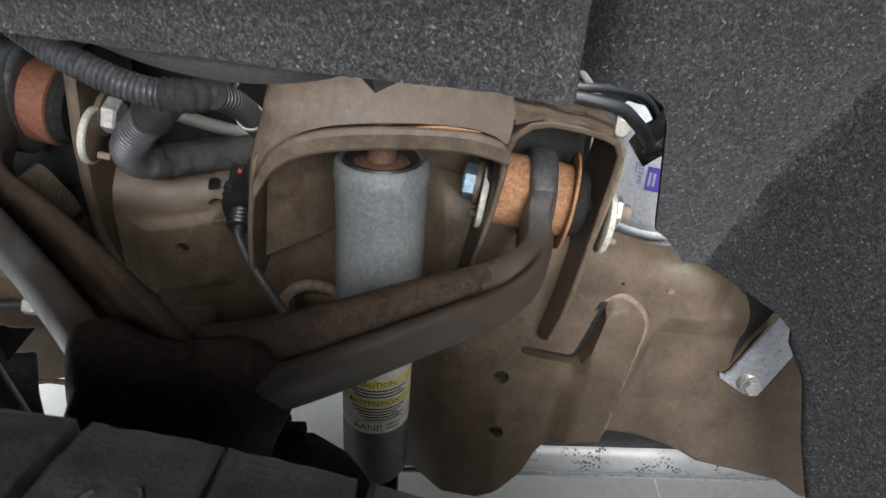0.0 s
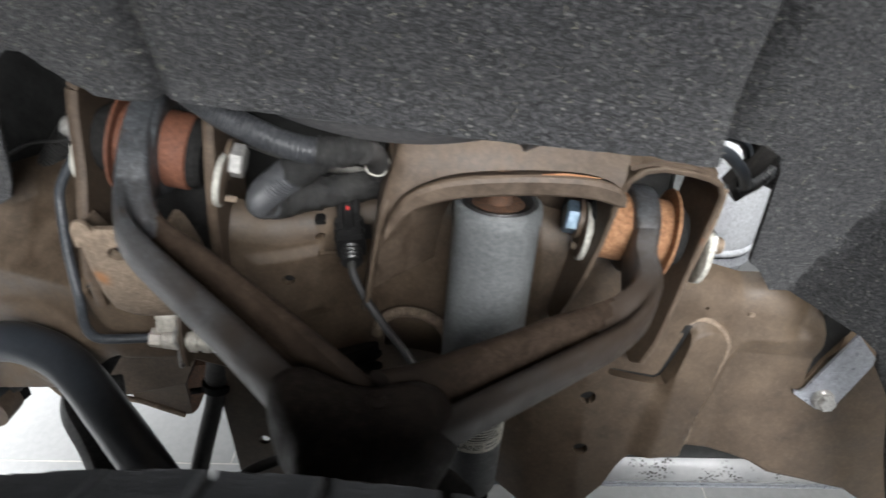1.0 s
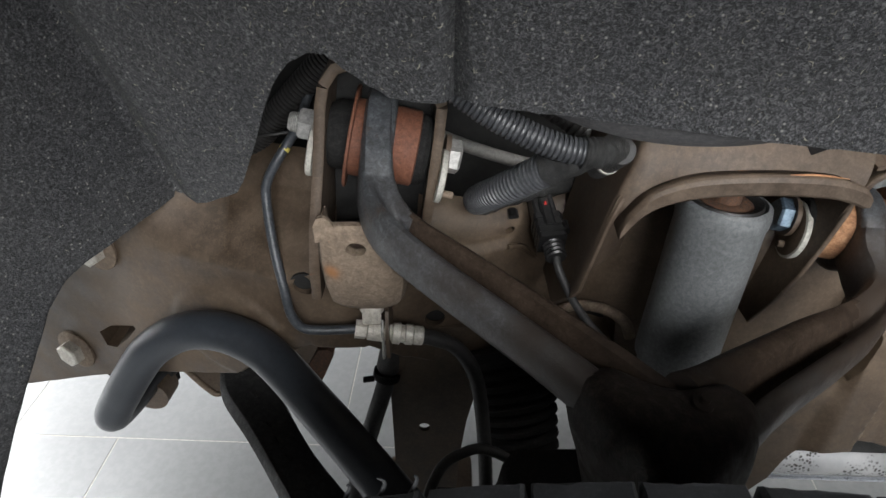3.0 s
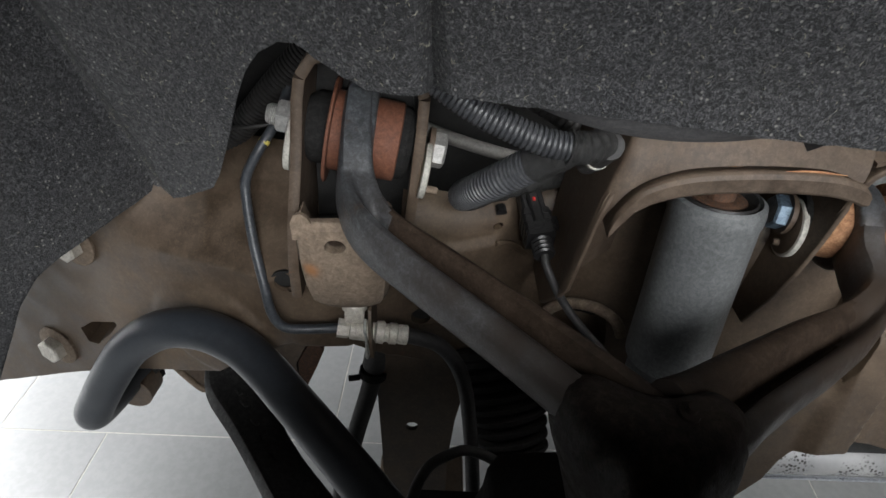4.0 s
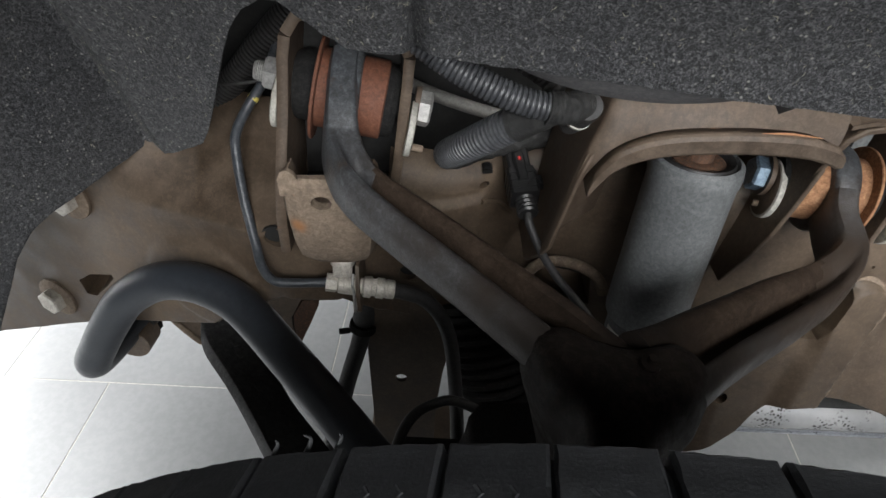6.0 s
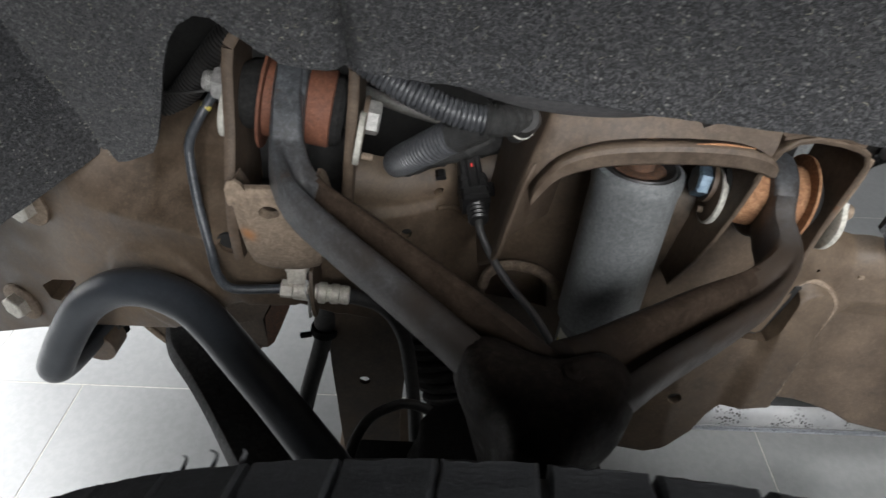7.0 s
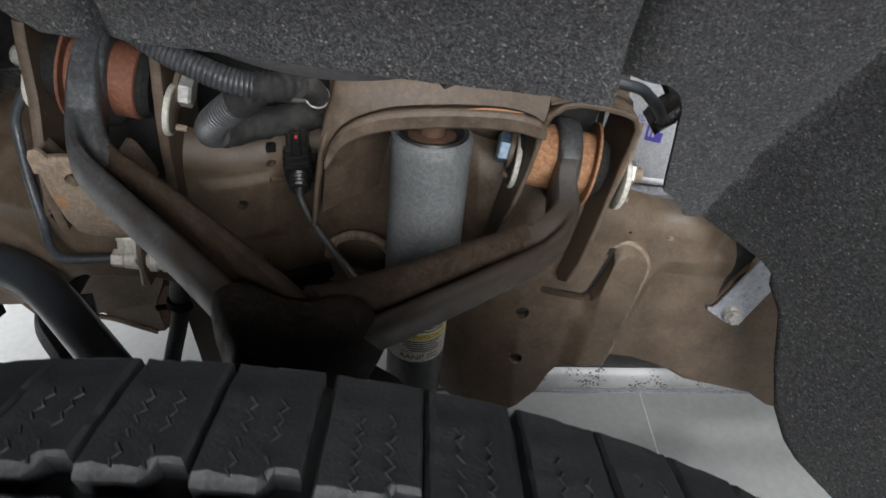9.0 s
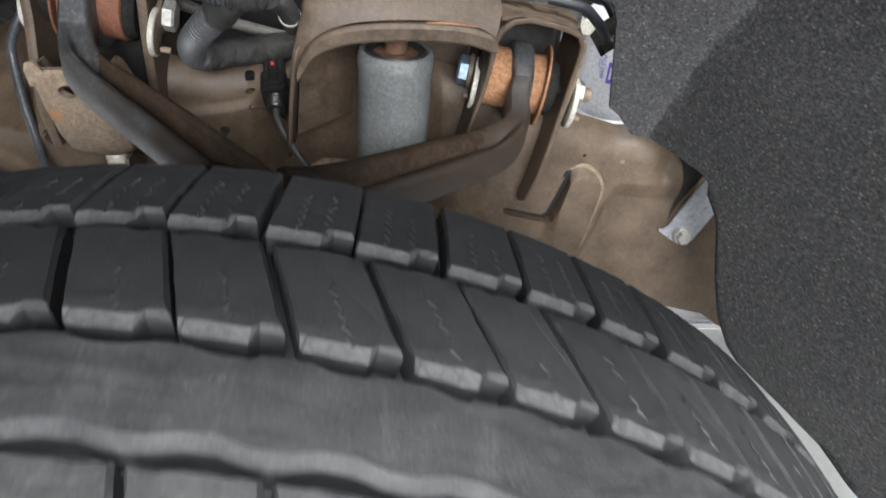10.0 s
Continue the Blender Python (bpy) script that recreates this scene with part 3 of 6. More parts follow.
def rail_y(x, z):
    y = along(RAIL_Y, x) + 0.16 * (z - 0.47) * (1 if x > -0.02 else max(0, 1 + (x + 0.02) * 12))
    y -= pad(x, z)
    # a second, lower pressing towards the rear and a stamped boss behind the stabiliser bar
    k = max(0.0, min(1.0, (x - 0.157 - 0.35 * (z - 0.40)) / 0.010)) * max(0.0, min(1.0, (0.51 - z) / 0.02))
    y += 0.010 * math.exp(-(((x - 0.252) / 0.014) ** 2 + ((z - 0.522) / 0.02) ** 2))
    y += 0.008 * k
    y += 0.004 * math.exp(-(((x + 0.45) / 0.06) ** 2 + ((z - 0.565) / 0.03) ** 2))
    e = math.hypot((x + 0.468) / 0.070, (z - 0.492) / 0.058)
    y -= 0.0045 * max(0.0, min(1.0, (1.0 - e) / 0.11))
    d = max(abs(x + 0.228) - 0.024, abs(z - 0.553) - 0.028)
    y -= 0.0045 * max(0.0, min(1.0, (0.012 - d) / 0.010))
    if x < -0.30:
        y += 1.25 * max(0.0, z - 0.578) * max(0.0, min(1.0, (x + 0.55) / 0.09)) * min(1.0, (-0.30 - x) / 0.05)
    return y + 0.0012 * noise.noise(Vector((x * 25, z * 25, 8)))


def frame_rail():
    rail = thing("frame_rail", (-0.1, 0.5, 0.41), "dusty brown painted steel chassis rail with punched holes", "chassis rail")
    xs = sorted(set([round(-0.95 + 0.014 * i, 4) for i in range(100) if -0.95 + 0.014 * i < 0.45] + [round(0.03 + 0.0028 * i, 4) for i in range(92)] + [round(-0.545 + 0.0045 * i, 4) for i in range(36)] + [round(-0.268 + 0.003 * i, 4) for i in range(28)] + [x for x, _ in RAIL_LOW]))
    rings = []
    for x in xs:
        lo, hi = along(RAIL_LOW, x), along(RAIL_TOP, x)
        ring = [Vector((x, rail_y(x, lo) + 0.06, lo)), Vector((x, rail_y(x, lo) + 0.008, lo)), Vector((x, rail_y(x, lo) + 0.002, lo + 0.002))]
        n = 84
        for i in range(n + 1):
            z = lo + 0.005 + (hi - 0.03 - lo - 0.005) * i / n
            ring.append(Vector((x, rail_y(x, z), z)))
        y = rail_y(x, hi - 0.03)
        ring += [Vector((x, y + 0.004, hi - 0.016)), Vector((x, y + 0.012, hi - 0.006)), Vector((x, y + 0.022, hi)), Vector((x, y + 0.028, hi - 0.004))]
        rings.append(ring)
    bm = bmesh.new()
    loft(bm, rings)
    body = part("rail_body", bm, CHASSIS, rail, smooth=50)

    def plug(x, z, r, squash=1.0):
        y = rail_y(x, z)
        return slab(circle((x, y - 0.03, z), (1, 0, 0), (0, 0, 1), r, 20, squash), (0, 0.115, 0))

    for x, z, r, s in ((0.053, 0.454, 0.0075, 1.0), (0.051, 0.392, 0.0072, 1.0), (-0.3815, 0.577, 0.0072, 1.3), (-0.268, 0.512, 0.010, 1.0), (-0.2285, 0.5625, 0.0056, 1.0), (0.1555, 0.5445, 0.0016, 1.0), (-0.198, 0.60, 0.003, 1.6)):
        carve(body, plug(x, z, r, s))
        if r > 0.004:
            # black sheet in place of the shade inside the hole
            part("hole_shade_sheet", slab(circle((x, rail_y(x, z) + 0.007, z), (1, 0, 0), (0, 0, 1), r * 1.35, 16, s), (0, 0.003, 0)), BAY_DARK, rail, "black sheet standing in for shade in the hole")
    y = rail_y(-0.62, 0.44)
    carve(body, slab([(x, y - 0.04, z) for x, z in ((-0.655, 0.430), (-0.652, 0.410), (-0.638, 0.411), (-0.613, 0.435), (-0.599, 0.452), (-0.600, 0.457), (-0.633, 0.447))], (0, 0.16, 0)))
    # the open pocket behind the front pivot
    carve(body, slab([(x, 0.36, z) for x, z in ((-0.358, 0.606), (-0.358, 0.690), (-0.276, 0.690), (-0.284, 0.606))], (0, 0.125, 0)))
    # black sheets behind the rail face, standing in for shade inside the box section
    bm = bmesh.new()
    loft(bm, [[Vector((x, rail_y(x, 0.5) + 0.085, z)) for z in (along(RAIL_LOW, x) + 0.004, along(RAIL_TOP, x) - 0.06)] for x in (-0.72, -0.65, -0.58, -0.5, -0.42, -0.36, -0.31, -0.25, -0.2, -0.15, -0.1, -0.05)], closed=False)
    part("box_shade_sheet", bm, BAY_DARK, rail, "black sheet standing in for shade inside the box section")
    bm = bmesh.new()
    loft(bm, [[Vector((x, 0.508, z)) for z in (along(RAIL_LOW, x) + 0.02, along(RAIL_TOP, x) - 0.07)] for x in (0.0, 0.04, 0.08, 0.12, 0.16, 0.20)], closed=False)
    part("box_shade_sheet", bm, BAY_DARK, rail, "black sheet standing in for shade inside the box section")
    # the dog-leg slot beside the rib
    y = 0.37
    carve(body, slab([(0.0692, y, 0.4830), (0.0705, y, 0.4800), (0.0735, y, 0.4785), (0.110, y, 0.4672), (0.1192, y, 0.4655), (0.1250, y, 0.4690), (0.1325, y, 0.489), (0.1405, y, 0.517), (0.1415, y, 0.527), (0.1385, y, 0.5275), (0.1250, y, 0.494), (0.1185, y, 0.4790), (0.1140, y, 0.4765), (0.0740, y, 0.4870), (0.0705, y, 0.4868)], (0, 0.16, 0)))
    # black sheets in place of the shade in the slot and the open corner
    part("slot_shade_sheet", slab([(x, 0.434, z) for x, z in ((0.068, 0.4765), (0.119, 0.4640), (0.128, 0.469), (0.143, 0.529), (0.137, 0.529), (0.116, 0.481), (0.068, 0.489))], (0, 0.004, 0)), BAY_DARK, rail, "black sheet standing in for shade in the slot")
    part("slot_shade_sheet", slab([(x, rail_y(x, z) + 0.0035, z) for x, z in ((0.262, 0.549), (0.294, 0.530), (0.276, 0.487), (0.2655, 0.463), (0.2650, 0.475), (0.2690, 0.500), (0.2690, 0.520), (0.2660, 0.534))], (0, 0.030, 0)), BAY_DARK, rail, "black sheet standing in for shade in the open corner")
    # the opening under the seat edge
    carve(body, slab([(x, 0.43, z) for x, z in ((-0.147, 0.455), (-0.145, 0.492), (-0.135, 0.504), (-0.118, 0.510), (-0.098, 0.510), (-0.086, 0.502), (-0.082, 0.455))], (0, 0.115, 0)))
    # the open corner behind the stay plate
    carve(body, slab([(x, 0.37, z) for x, z in ((0.262, 0.549), (0.294, 0.530), (0.276, 0.487), (0.2655, 0.463), (0.2650, 0.475), (0.2690, 0.500), (0.2690, 0.520), (0.2660, 0.534))], (0, 0.16, 0)))
    # paint worn pale along the crest of the rib, and flakes of dry mud
    def crest(pts, r):
        return tube([(x, rail_y(x, z) + r * 0.72, z) for x, z in pts], lambda f, i: r * (0.74 + 0.26 * math.sin(math.pi * f)) * (1 + 0.04 * math.sin(i * 1.7)), 12, 6)

    part("worn_edge", crest([(0.1415, 0.5285), (0.150, 0.532), (0.161, 0.531), (0.171, 0.5245), (0.177, 0.514), (0.1775, 0.500), (0.172, 0.466), (0.165, 0.437)], 0.0034), DUSTY, rail, "paint worn to a pale edge")
    part("worn_edge", crest([(0.159, 0.414), (0.1555, 0.402), (0.1545, 0.390), (0.1535, 0.382)], 0.0034), DUSTY, rail, "paint worn to a pale edge")
    part("mud_flake", slab([(0.199 + dx, rail_y(0.199, 0.5365) - 0.0012, 0.5365 + dz) for dx, dz in ((-0.003, -0.001), (-0.001, -0.0025), (0.0025, -0.002), (0.003, 0.001), (0.0005, 0.0022), (-0.0025, 0.0018))], (0, 0.002, 0)), DUSTY, rail, "flake of pale dry mud")
    # weld bead and the stamped boss plate in the middle bay
    part("weld_bead", tube([(-0.20, rail_y(-0.20, 0.585) - 0.0005, 0.585), (-0.185, rail_y(-0.185, 0.58) - 0.001, 0.578), (-0.17, rail_y(-0.17, 0.575) - 0.0005, 0.56)], 0.0028, 8), CHASSIS, rail)
    return rail


frame_rail()


def hex_bolt(name, at, axis, across, head, flange, mat, label, flange_mat=None, spin=0.3, group=""):
    """A flanged hexagon bolt lying on a surface."""
    ob = thing(name, at, label, "bolt", group)
    ax = Vector(axis).normalized()
    part("flange", turn([(-0.004, flange * 0.9), (0, flange), (0.0025, flange), (0.0045, flange * 0.86)], at, ax), flange_mat or mat, ob)
    part("head", hexagon(Vector(at) + ax * 0.004, ax, across, head, None, spin), mat, ob)
    return ob


for bx, bz in ((-0.703, 0.388), (-0.607, 0.562)):
    hex_bolt("frame_bolt", (bx, rail_y(bx, bz) - 0.001, bz), (-0.36, -0.93, 0.05), 0.028, 0.012, 0.0265, BRASSY, "dusty pale flanged hexagon bolt in the chassis rail", DUSTY, 0.9, "bolts in the chassis rail")


# ---- front pivot of the upper arm ----
def bush_set(name, centre, axis, sleeve_r, flange_r, sleeve, flange_at, mats, label, ends=(0.007, 0.006)):
    """A rubber bush with its outer sleeve, its flange, the rubber inside and the steel core."""
    ob = thing(name, centre, label, "bush")
    ax, c = Vector(axis).normalized(), Vector(centre)
    a, b = sleeve
    part("sleeve", turn([(a, sleeve_r * 0.9), (a, sleeve_r), (b, sleeve_r), (b + 0.001, sleeve_r * 0.95), (b + 0.001, sleeve_r * 0.8)], c, ax, 44), mats[0], ob)
    part("flange", turn([(flange_at - 0.0012, sleeve_r * 0.9), (flange_at - 0.0012, flange_r - 0.0006), (flange_at - 0.0006, flange_r), (flange_at + 0.0006, flange_r), (flange_at + 0.0012, flange_r - 0.0006), (flange_at + 0.0012, sleeve_r * 0.8)], c, ax, 48), mats[1], ob)
    lo, hi = min(a, flange_at) - ends[0], max(b, flange_at) + ends[1]
    part("rubber", turn([(lo, 0.014), (lo, sleeve_r * 0.72), (lo + 0.008, sleeve_r * 0.9), (hi - 0.004, sleeve_r * 0.92), (hi, sleeve_r * 0.8), (hi, 0.014)], c, ax, 32), BOOT, ob, "black rubber")
    part("core", turn([(lo - 0.002, 0.006), (lo - 0.002, 0.0125), (hi + 0.002, 0.0125), (hi + 0.002, 0.006)], c, ax, 20), CAST, ob)
    return ob


FRONT_AX = V(1.0, 0.0, -0.225).normalized()
FRONT_C = V(-0.3167, 0.456, 0.7051)
REAR_AX = V(0.978, -0.14, -0.155).normalized()
REAR_C = V(0.068, 0.4375, 0.634)


def pivot_bolt(name, left, right, axis, head_mat, nut_mat, head_left, label, cam_r=0.021, drop=(0.005, 0.009)):
    """The long bolt with its eccentric washers: left and right are the outer faces of the bracket."""
    ob = thing(name, left, label, "bolt")
    ax = Vector(axis)
    span = (right - left).length
    part("shank", turn([(-0.001, 0.006), (0, 0.0068), (span, 0.0068), (span + 0.001, 0.006)], left, ax, 18), CAST, ob, "dark shank")
    if head_left:
        part("threaded_end", turn([(0.0, 0.0072), (0.020, 0.0072), (0.022, 0.0062)], right, ax, 18), DUSTY, ob)
    else:
        part("threaded_end", turn([(0.0, 0.0078), (0.028, 0.0078), (0.030, 0.0066)], left, -ax, 18), ZINC, ob)
    for face, out in ((left, -ax), (right, ax)):
        mine = head_left == (out.dot(ax) < 0)
        at = face + out * (0.0005 if mine or head_left else 0.0070) + V(0, -drop[0], -drop[1])
        part("eccentric_washer", turn([(0.0, cam_r), (0.0006, cam_r + 0.001), (0.0044, cam_r + 0.001), (0.0052, cam_r)], at, out, 40), WASHER, ob, "pale eccentric alignment washer")
        part("washer_face", turn([(0.0052, cam_r - 0.001), (0.0056, cam_r - 0.0015)], at, out, 36), BRACKET, ob, "grimy washer face")
        part("stop_pin", turn([(0.004, 0.003), (0.012, 0.003), (0.013, 0.0022)], face + V(0, -drop[0] - 0.003, -drop[1] - 0.014), out, 10), DUSTY, ob)
        if mine:
            part("collar", turn([(0.005, 0.0165), (0.009, 0.0168)], face, out, 28), BRACKET, ob)
            part("head", hexagon(face + out * 0.0062, out, 0.0245, 0.0130, None, 0.55), head_mat, ob)
        elif head_left:
            part("nut", hexagon(face + out * 0.005, out, 0.0215, 0.010, None, 0.2), ZINC, ob)
        else:
            part("nut", hexagon(face + out * 0.005, out, 0.0235, 0.017, None, 0.2), nut_mat, ob)
    if not head_left:
        for k in range(5):
            part("thread", turn([(0, 0.0076), (0.0006, 0.0084), (0.0012, 0.0076)], left - ax * (0.0225 + 0.0014 * (k - 1)), -ax, 18), ZINC, ob)
    return ob


def front_bracket():
    ob = thing("front_arm_bracket", (-0.31, 0.46, 0.65), "brown U-shaped steel pivot bracket welded to the chassis rail", "bracket")
    path, w = [], []
    for x, z, y0 in ((-0.360, 0.585, 0.405), (-0.357, 0.62, 0.400), (-0.354, 0.65, 0.404), (-0.3475, 0.70, 0.419), (-0.342, 0.742, 0.424), (-0.3385, 0.757, 0.425), (-0.331, 0.767, 0.426), (-0.318, 0.770, 0.428), (-0.30, 0.765, 0.432), (-0.28, 0.757, 0.437), (-0.268, 0.748, 0.441),
                     (-0.2635, 0.736, 0.441), (-0.2660, 0.715, 0.438), (-0.2710, 0.68, 0.435), (-0.277, 0.64, 0.437), (-0.282, 0.60, 0.442), (-0.286, 0.55, 0.46)):
        path.append((x, z))
        w.append((y0, 0.53))
    for name, i, j in (("left_cheek", 0, 6), ("top_plate", 5, 12), ("right_cheek", 11, 17)):
        part(name, ribbon(path[i:j], w[i:j], 0.0080), BRACKET, ob, smooth=35)
    # black sheets at the back and above the cup, added for the bracket's inner shade
    part("rear_shade_sheet", slab([(-0.357, 0.481, 0.585), (-0.349, 0.481, 0.70), (-0.338, 0.481, 0.762), (-0.27, 0.481, 0.745), (-0.269, 0.481, 0.70), (-0.283, 0.481, 0.585)], (0, 0.004, 0)), BAY_DARK, ob, "black sheet standing in for shade inside the bracket")
    part("floor_shade_sheet", slab([(-0.355, 0.408, 0.6125), (-0.283, 0.408, 0.6125), (-0.283, 0.48, 0.6125), (-0.355, 0.48, 0.6125)], (0, 0, 0.004)), BAY_DARK, ob, "black sheet standing in for shade inside the bracket")
    return ob


front_bracket()
bush_set("front_arm_bush", FRONT_C, FRONT_AX, 0.0300, 0.0400, (-0.0125, 0.0365), -0.0135, (PRIMER, PRIMER), "red-oxide sleeved rubber pivot bush in the bracket", (0.020, 0.010))
pivot_bolt("front_pivot_bolt", V(-0.3500, 0.464, 0.7110), V(-0.2640, 0.464, 0.6890), FRONT_AX, ZINC, ZINC, False, "zinc-plated pivot bolt with pale eccentric washers", 0.0205, (0.017, 0.011))


def bump_stop_bracket():
    """A dusty pressed cup below the front pivot."""
    ob = thing("bump_stop_bracket", (-0.325, 0.42, 0.575), "dusty tan pressed-steel bump stop cup with a hole", "bracket")
    rings = []
    for z, y0, x0, x1 in ((0.570, 0.420, -0.336, -0.308), (0.572, 0.411, -0.343, -0.300), (0.577, 0.404, -0.349, -0.295), (0.587, 0.397, -0.353, -0.291), (0.605, 0.391, -0.3545, -0.288), (0.630, 0.387, -0.355, -0.286), (0.652, 0.384, -0.354, -0.285), (0.664, 0.384, -0.353, -0.285), (0.669, 0.388, -0.350, -0.287)):
        r = 0.012
        back = 0.45 - 0.6 * max(0.0, z - 0.612)
        ring = [Vector((x0, back, z)), Vector((x0, y0 + r, z)), Vector((x0 + r * 0.3, y0 + r * 0.3, z)), Vector((x0 + r, y0, z))]
        ring += [Vector((x0 + (x1 - x0) * f, y0 - 0.001, z)) for f in (0.35, 0.5, 0.65)]
        ring += [Vector((x1 - r, y0, z)), Vector((x1 - r * 0.3, y0 + r * 0.3, z)), Vector((x1, y0 + r, z)), Vector((x1, back, z))]
        rings.append(ring)
    bm = bmesh.new()
    loft(bm, rings)
    cup = part("cup", bm, DUSTY, ob, smooth=50)
    carve(cup, slab([(-0.349, 0.393, 0.635), (-0.290, 0.393, 0.635), (-0.290, 0.47, 0.635), (-0.349, 0.47, 0.635)], (0, 0, 0.06)))
    carve(cup, slab(circle((-0.3235, 0.36, 0.6505), (1, 0, 0), (0, 0, 1), 0.0062, 18, 1.25), (0, 0.055, 0)))
    part("raised_tab", slab([(x, 0.3862, z) for x, z in ((-0.3535, 0.655), (-0.3535, 0.669), (-0.3505, 0.6755), (-0.3455, 0.6768), (-0.3415, 0.6735), (-0.3385, 0.6675), (-0.3385, 0.655))], (0, 0.004, 0)), DUSTY, ob, smooth=30)
    part("weld_bead", tube([(-0.3565, 0.428, 0.580), (-0.358, 0.426, 0.61), (-0.358, 0.424, 0.64)], 0.0022, 8, 5), BRACKET, ob, "brown weld bead along the cup")
    hex_bolt("bump_stop_bolt", (-0.3215, 0.4205, 0.5635), (0, -0.6, -0.8), 0.016, 0.010, 0.0105, BRASSY, "pale hexagon bolt under the bump stop cup")
    return ob


bump_stop_bracket()


# ---- shock tower and rear pivot ----
def shock_tower():
    ob = thing("shock_tower_bracket", (-0.05, 0.45, 0.6), "brown pressed-steel shock absorber tower with folded lip", "bracket")
    path, w = [], []
    for x, z, y0 in ((-0.157, 0.545, 0.445), (-0.151, 0.572, 0.418), (-0.1465, 0.592, 0.405), (-0.140, 0.63, 0.400), (-0.1335, 0.662, 0.398), (-0.128, 0.680, 0.396), (-0.118, 0.693, 0.395), (-0.10, 0.700, 0.394), (-0.075, 0.7035, 0.3935), (-0.03, 0.7045, 0.3935),
                     (0.012, 0.702, 0.3935), (0.030, 0.6985, 0.394), (0.038, 0.690, 0.397), (0.038, 0.672, 0.399), (0.032, 0.64, 0.401), (0.0245, 0.61, 0.403), (0.018, 0.585, 0.408), (0.008, 0.545, 0.42)):
        path.append((x, z))
        w.append((y0, 0.50))
    pts = [Vector((x, 0, z)) for x, z in path]
    rings = []
    for i, p in enumerate(pts):
        t = (pts[min(i + 1, len(pts) - 1)] - pts[max(i - 1, 0)]).normalized()
        n = Vector((-t.z, 0, t.x))
        y0 = w[i][0]
        e = max(0.0, min(1.0, (p.z - 0.676) / 0.024)) if p.x < 0 else (1.0 if p.z > 0.695 else 0.5 if p.z > 0.685 else 0.0)
        rings.append([p + n * h + Vector((0, y, 0)) for y, h in ((y0 + 0.001 + 0.011 * e, 0.0), (0.50, 0.0), (0.50, 0.0042 + 0.019 * e), (y0 + 0.045, 0.0042 + 0.0165 * e), (y0 + 0.022, 0.0042 + 0.0110 * e), (y0 + 0.0135, 0.0042 + 0.0078 * e), (y0 + 0.002 + 0.0110 * e, 0.0042 + 0.0042 * e), (y0 + 0.002 + 0.0115 * e, 0.0042), (y0 + 0.0115 * e, 0.003), (y0 + 0.011 * e, 0.001))])
    bm = bmesh.new()
    loft(bm, rings)
    shell = part("tower_shell", bm, BRACKET, ob, smooth=48)
    carve(shell, slab([(-0.16, 0.452 + 0.0045 * math.cos(a), 0.664 + 0.017 * math.sin(a)) for a in (2 * math.pi * k / 16 for k in range(16))], (0.05, 0, 0)))
    part("back_plate", slab([(-0.15, 0.494, 0.58), (-0.13, 0.494, 0.68), (-0.11, 0.494, 0.698), (0.03, 0.494, 0.699), (0.037, 0.494, 0.67), (0.01, 0.494, 0.58)], (0, 0.004, 0)), BRACKET, ob, smooth=30)
    # the box above the arch, its face leaning back from the lip
    low = [(-0.1395, 0.402, 0.632), (-0.1325, 0.400, 0.662), (-0.1255, 0.397, 0.678), (-0.116, 0.397, 0.690), (-0.10, 0.3985, 0.6985), (-0.075, 0.400, 0.7045), (-0.03, 0.4005, 0.706), (0.01, 0.400, 0.7035), (0.03, 0.3985, 0.6985), (0.041, 0.397, 0.692)]
    high = [(-0.1435, 0.404, 0.632), (-0.138, 0.403, 0.662), (-0.132, 0.4025, 0.685), (-0.124, 0.405, 0.708), (-0.112, 0.413, 0.738), (-0.08, 0.430, 0.764), (-0.03, 0.436, 0.774), (0.01, 0.432, 0.768), (0.036, 0.420, 0.746), (0.0455, 0.404, 0.714)]
    rings = []
    for a, b in zip(smooth_path(low, 4), smooth_path(high, 4)):
        face = [a + (b - a) * f + V(0, -0.22 * (b - a).length * f * (1 - f), 0) for f in (0, 0.08, 0.25, 0.45, 0.65, 0.85, 0.96)]
        rings.append(face + [b + V(0, 0.003, 0.0005), V(b.x, 0.498, b.z + 0.002), V(a.x, 0.498, a.z + 0.003)])
    bm = bmesh.new()
    loft(bm, rings)
    part("tower_face", bm, BRACKET, ob, smooth=50)
    # folded lip along the front of the arch
    lip = []
    for x, z in ((-0.131, 0.662), (-0.1275, 0.6695), (-0.1215, 0.6785), (-0.114, 0.687), (-0.10, 0.6945), (-0.075, 0.700), (-0.03, 0.7015), (0.01, 0.699), (0.03, 0.694), (0.041, 0.6885)):
        lip.append((x, 0.3865, z - 0.0008))
    p = smooth_path(lip, 5)
    rings = []
    for i, q in enumerate(p):
        k = min(1.0, i / 4, (len(p) - 1 - i) / 3 + 0.25)
        h = 0.0035 + 0.0035 * k
        rings.append([q + Vector((0, dy, dz)) for dy, dz in ((0.024, h * 0.2), (0.003, -h), (-0.0015, -h), (-0.003, -h * 0.7), (-0.003, h * 0.6), (-0.001, h * 1.0), (0.0015, h * 1.1), (0.004, h * 0.4), (0.022, h * 0.1))])
    bm = bmesh.new()
    loft(bm, rings)
    part("folded_lip", bm, BRACKET, ob, smooth=35)
    part("rust_streak", tube([(-0.02, 0.3885, 0.7083), (0.0, 0.3885, 0.7078), (0.022, 0.389, 0.7045)], lambda f, i: 0.0003 + 0.0006 * math.sin(math.pi * f), 8, 5), RUST, ob, "orange rust along the lip")
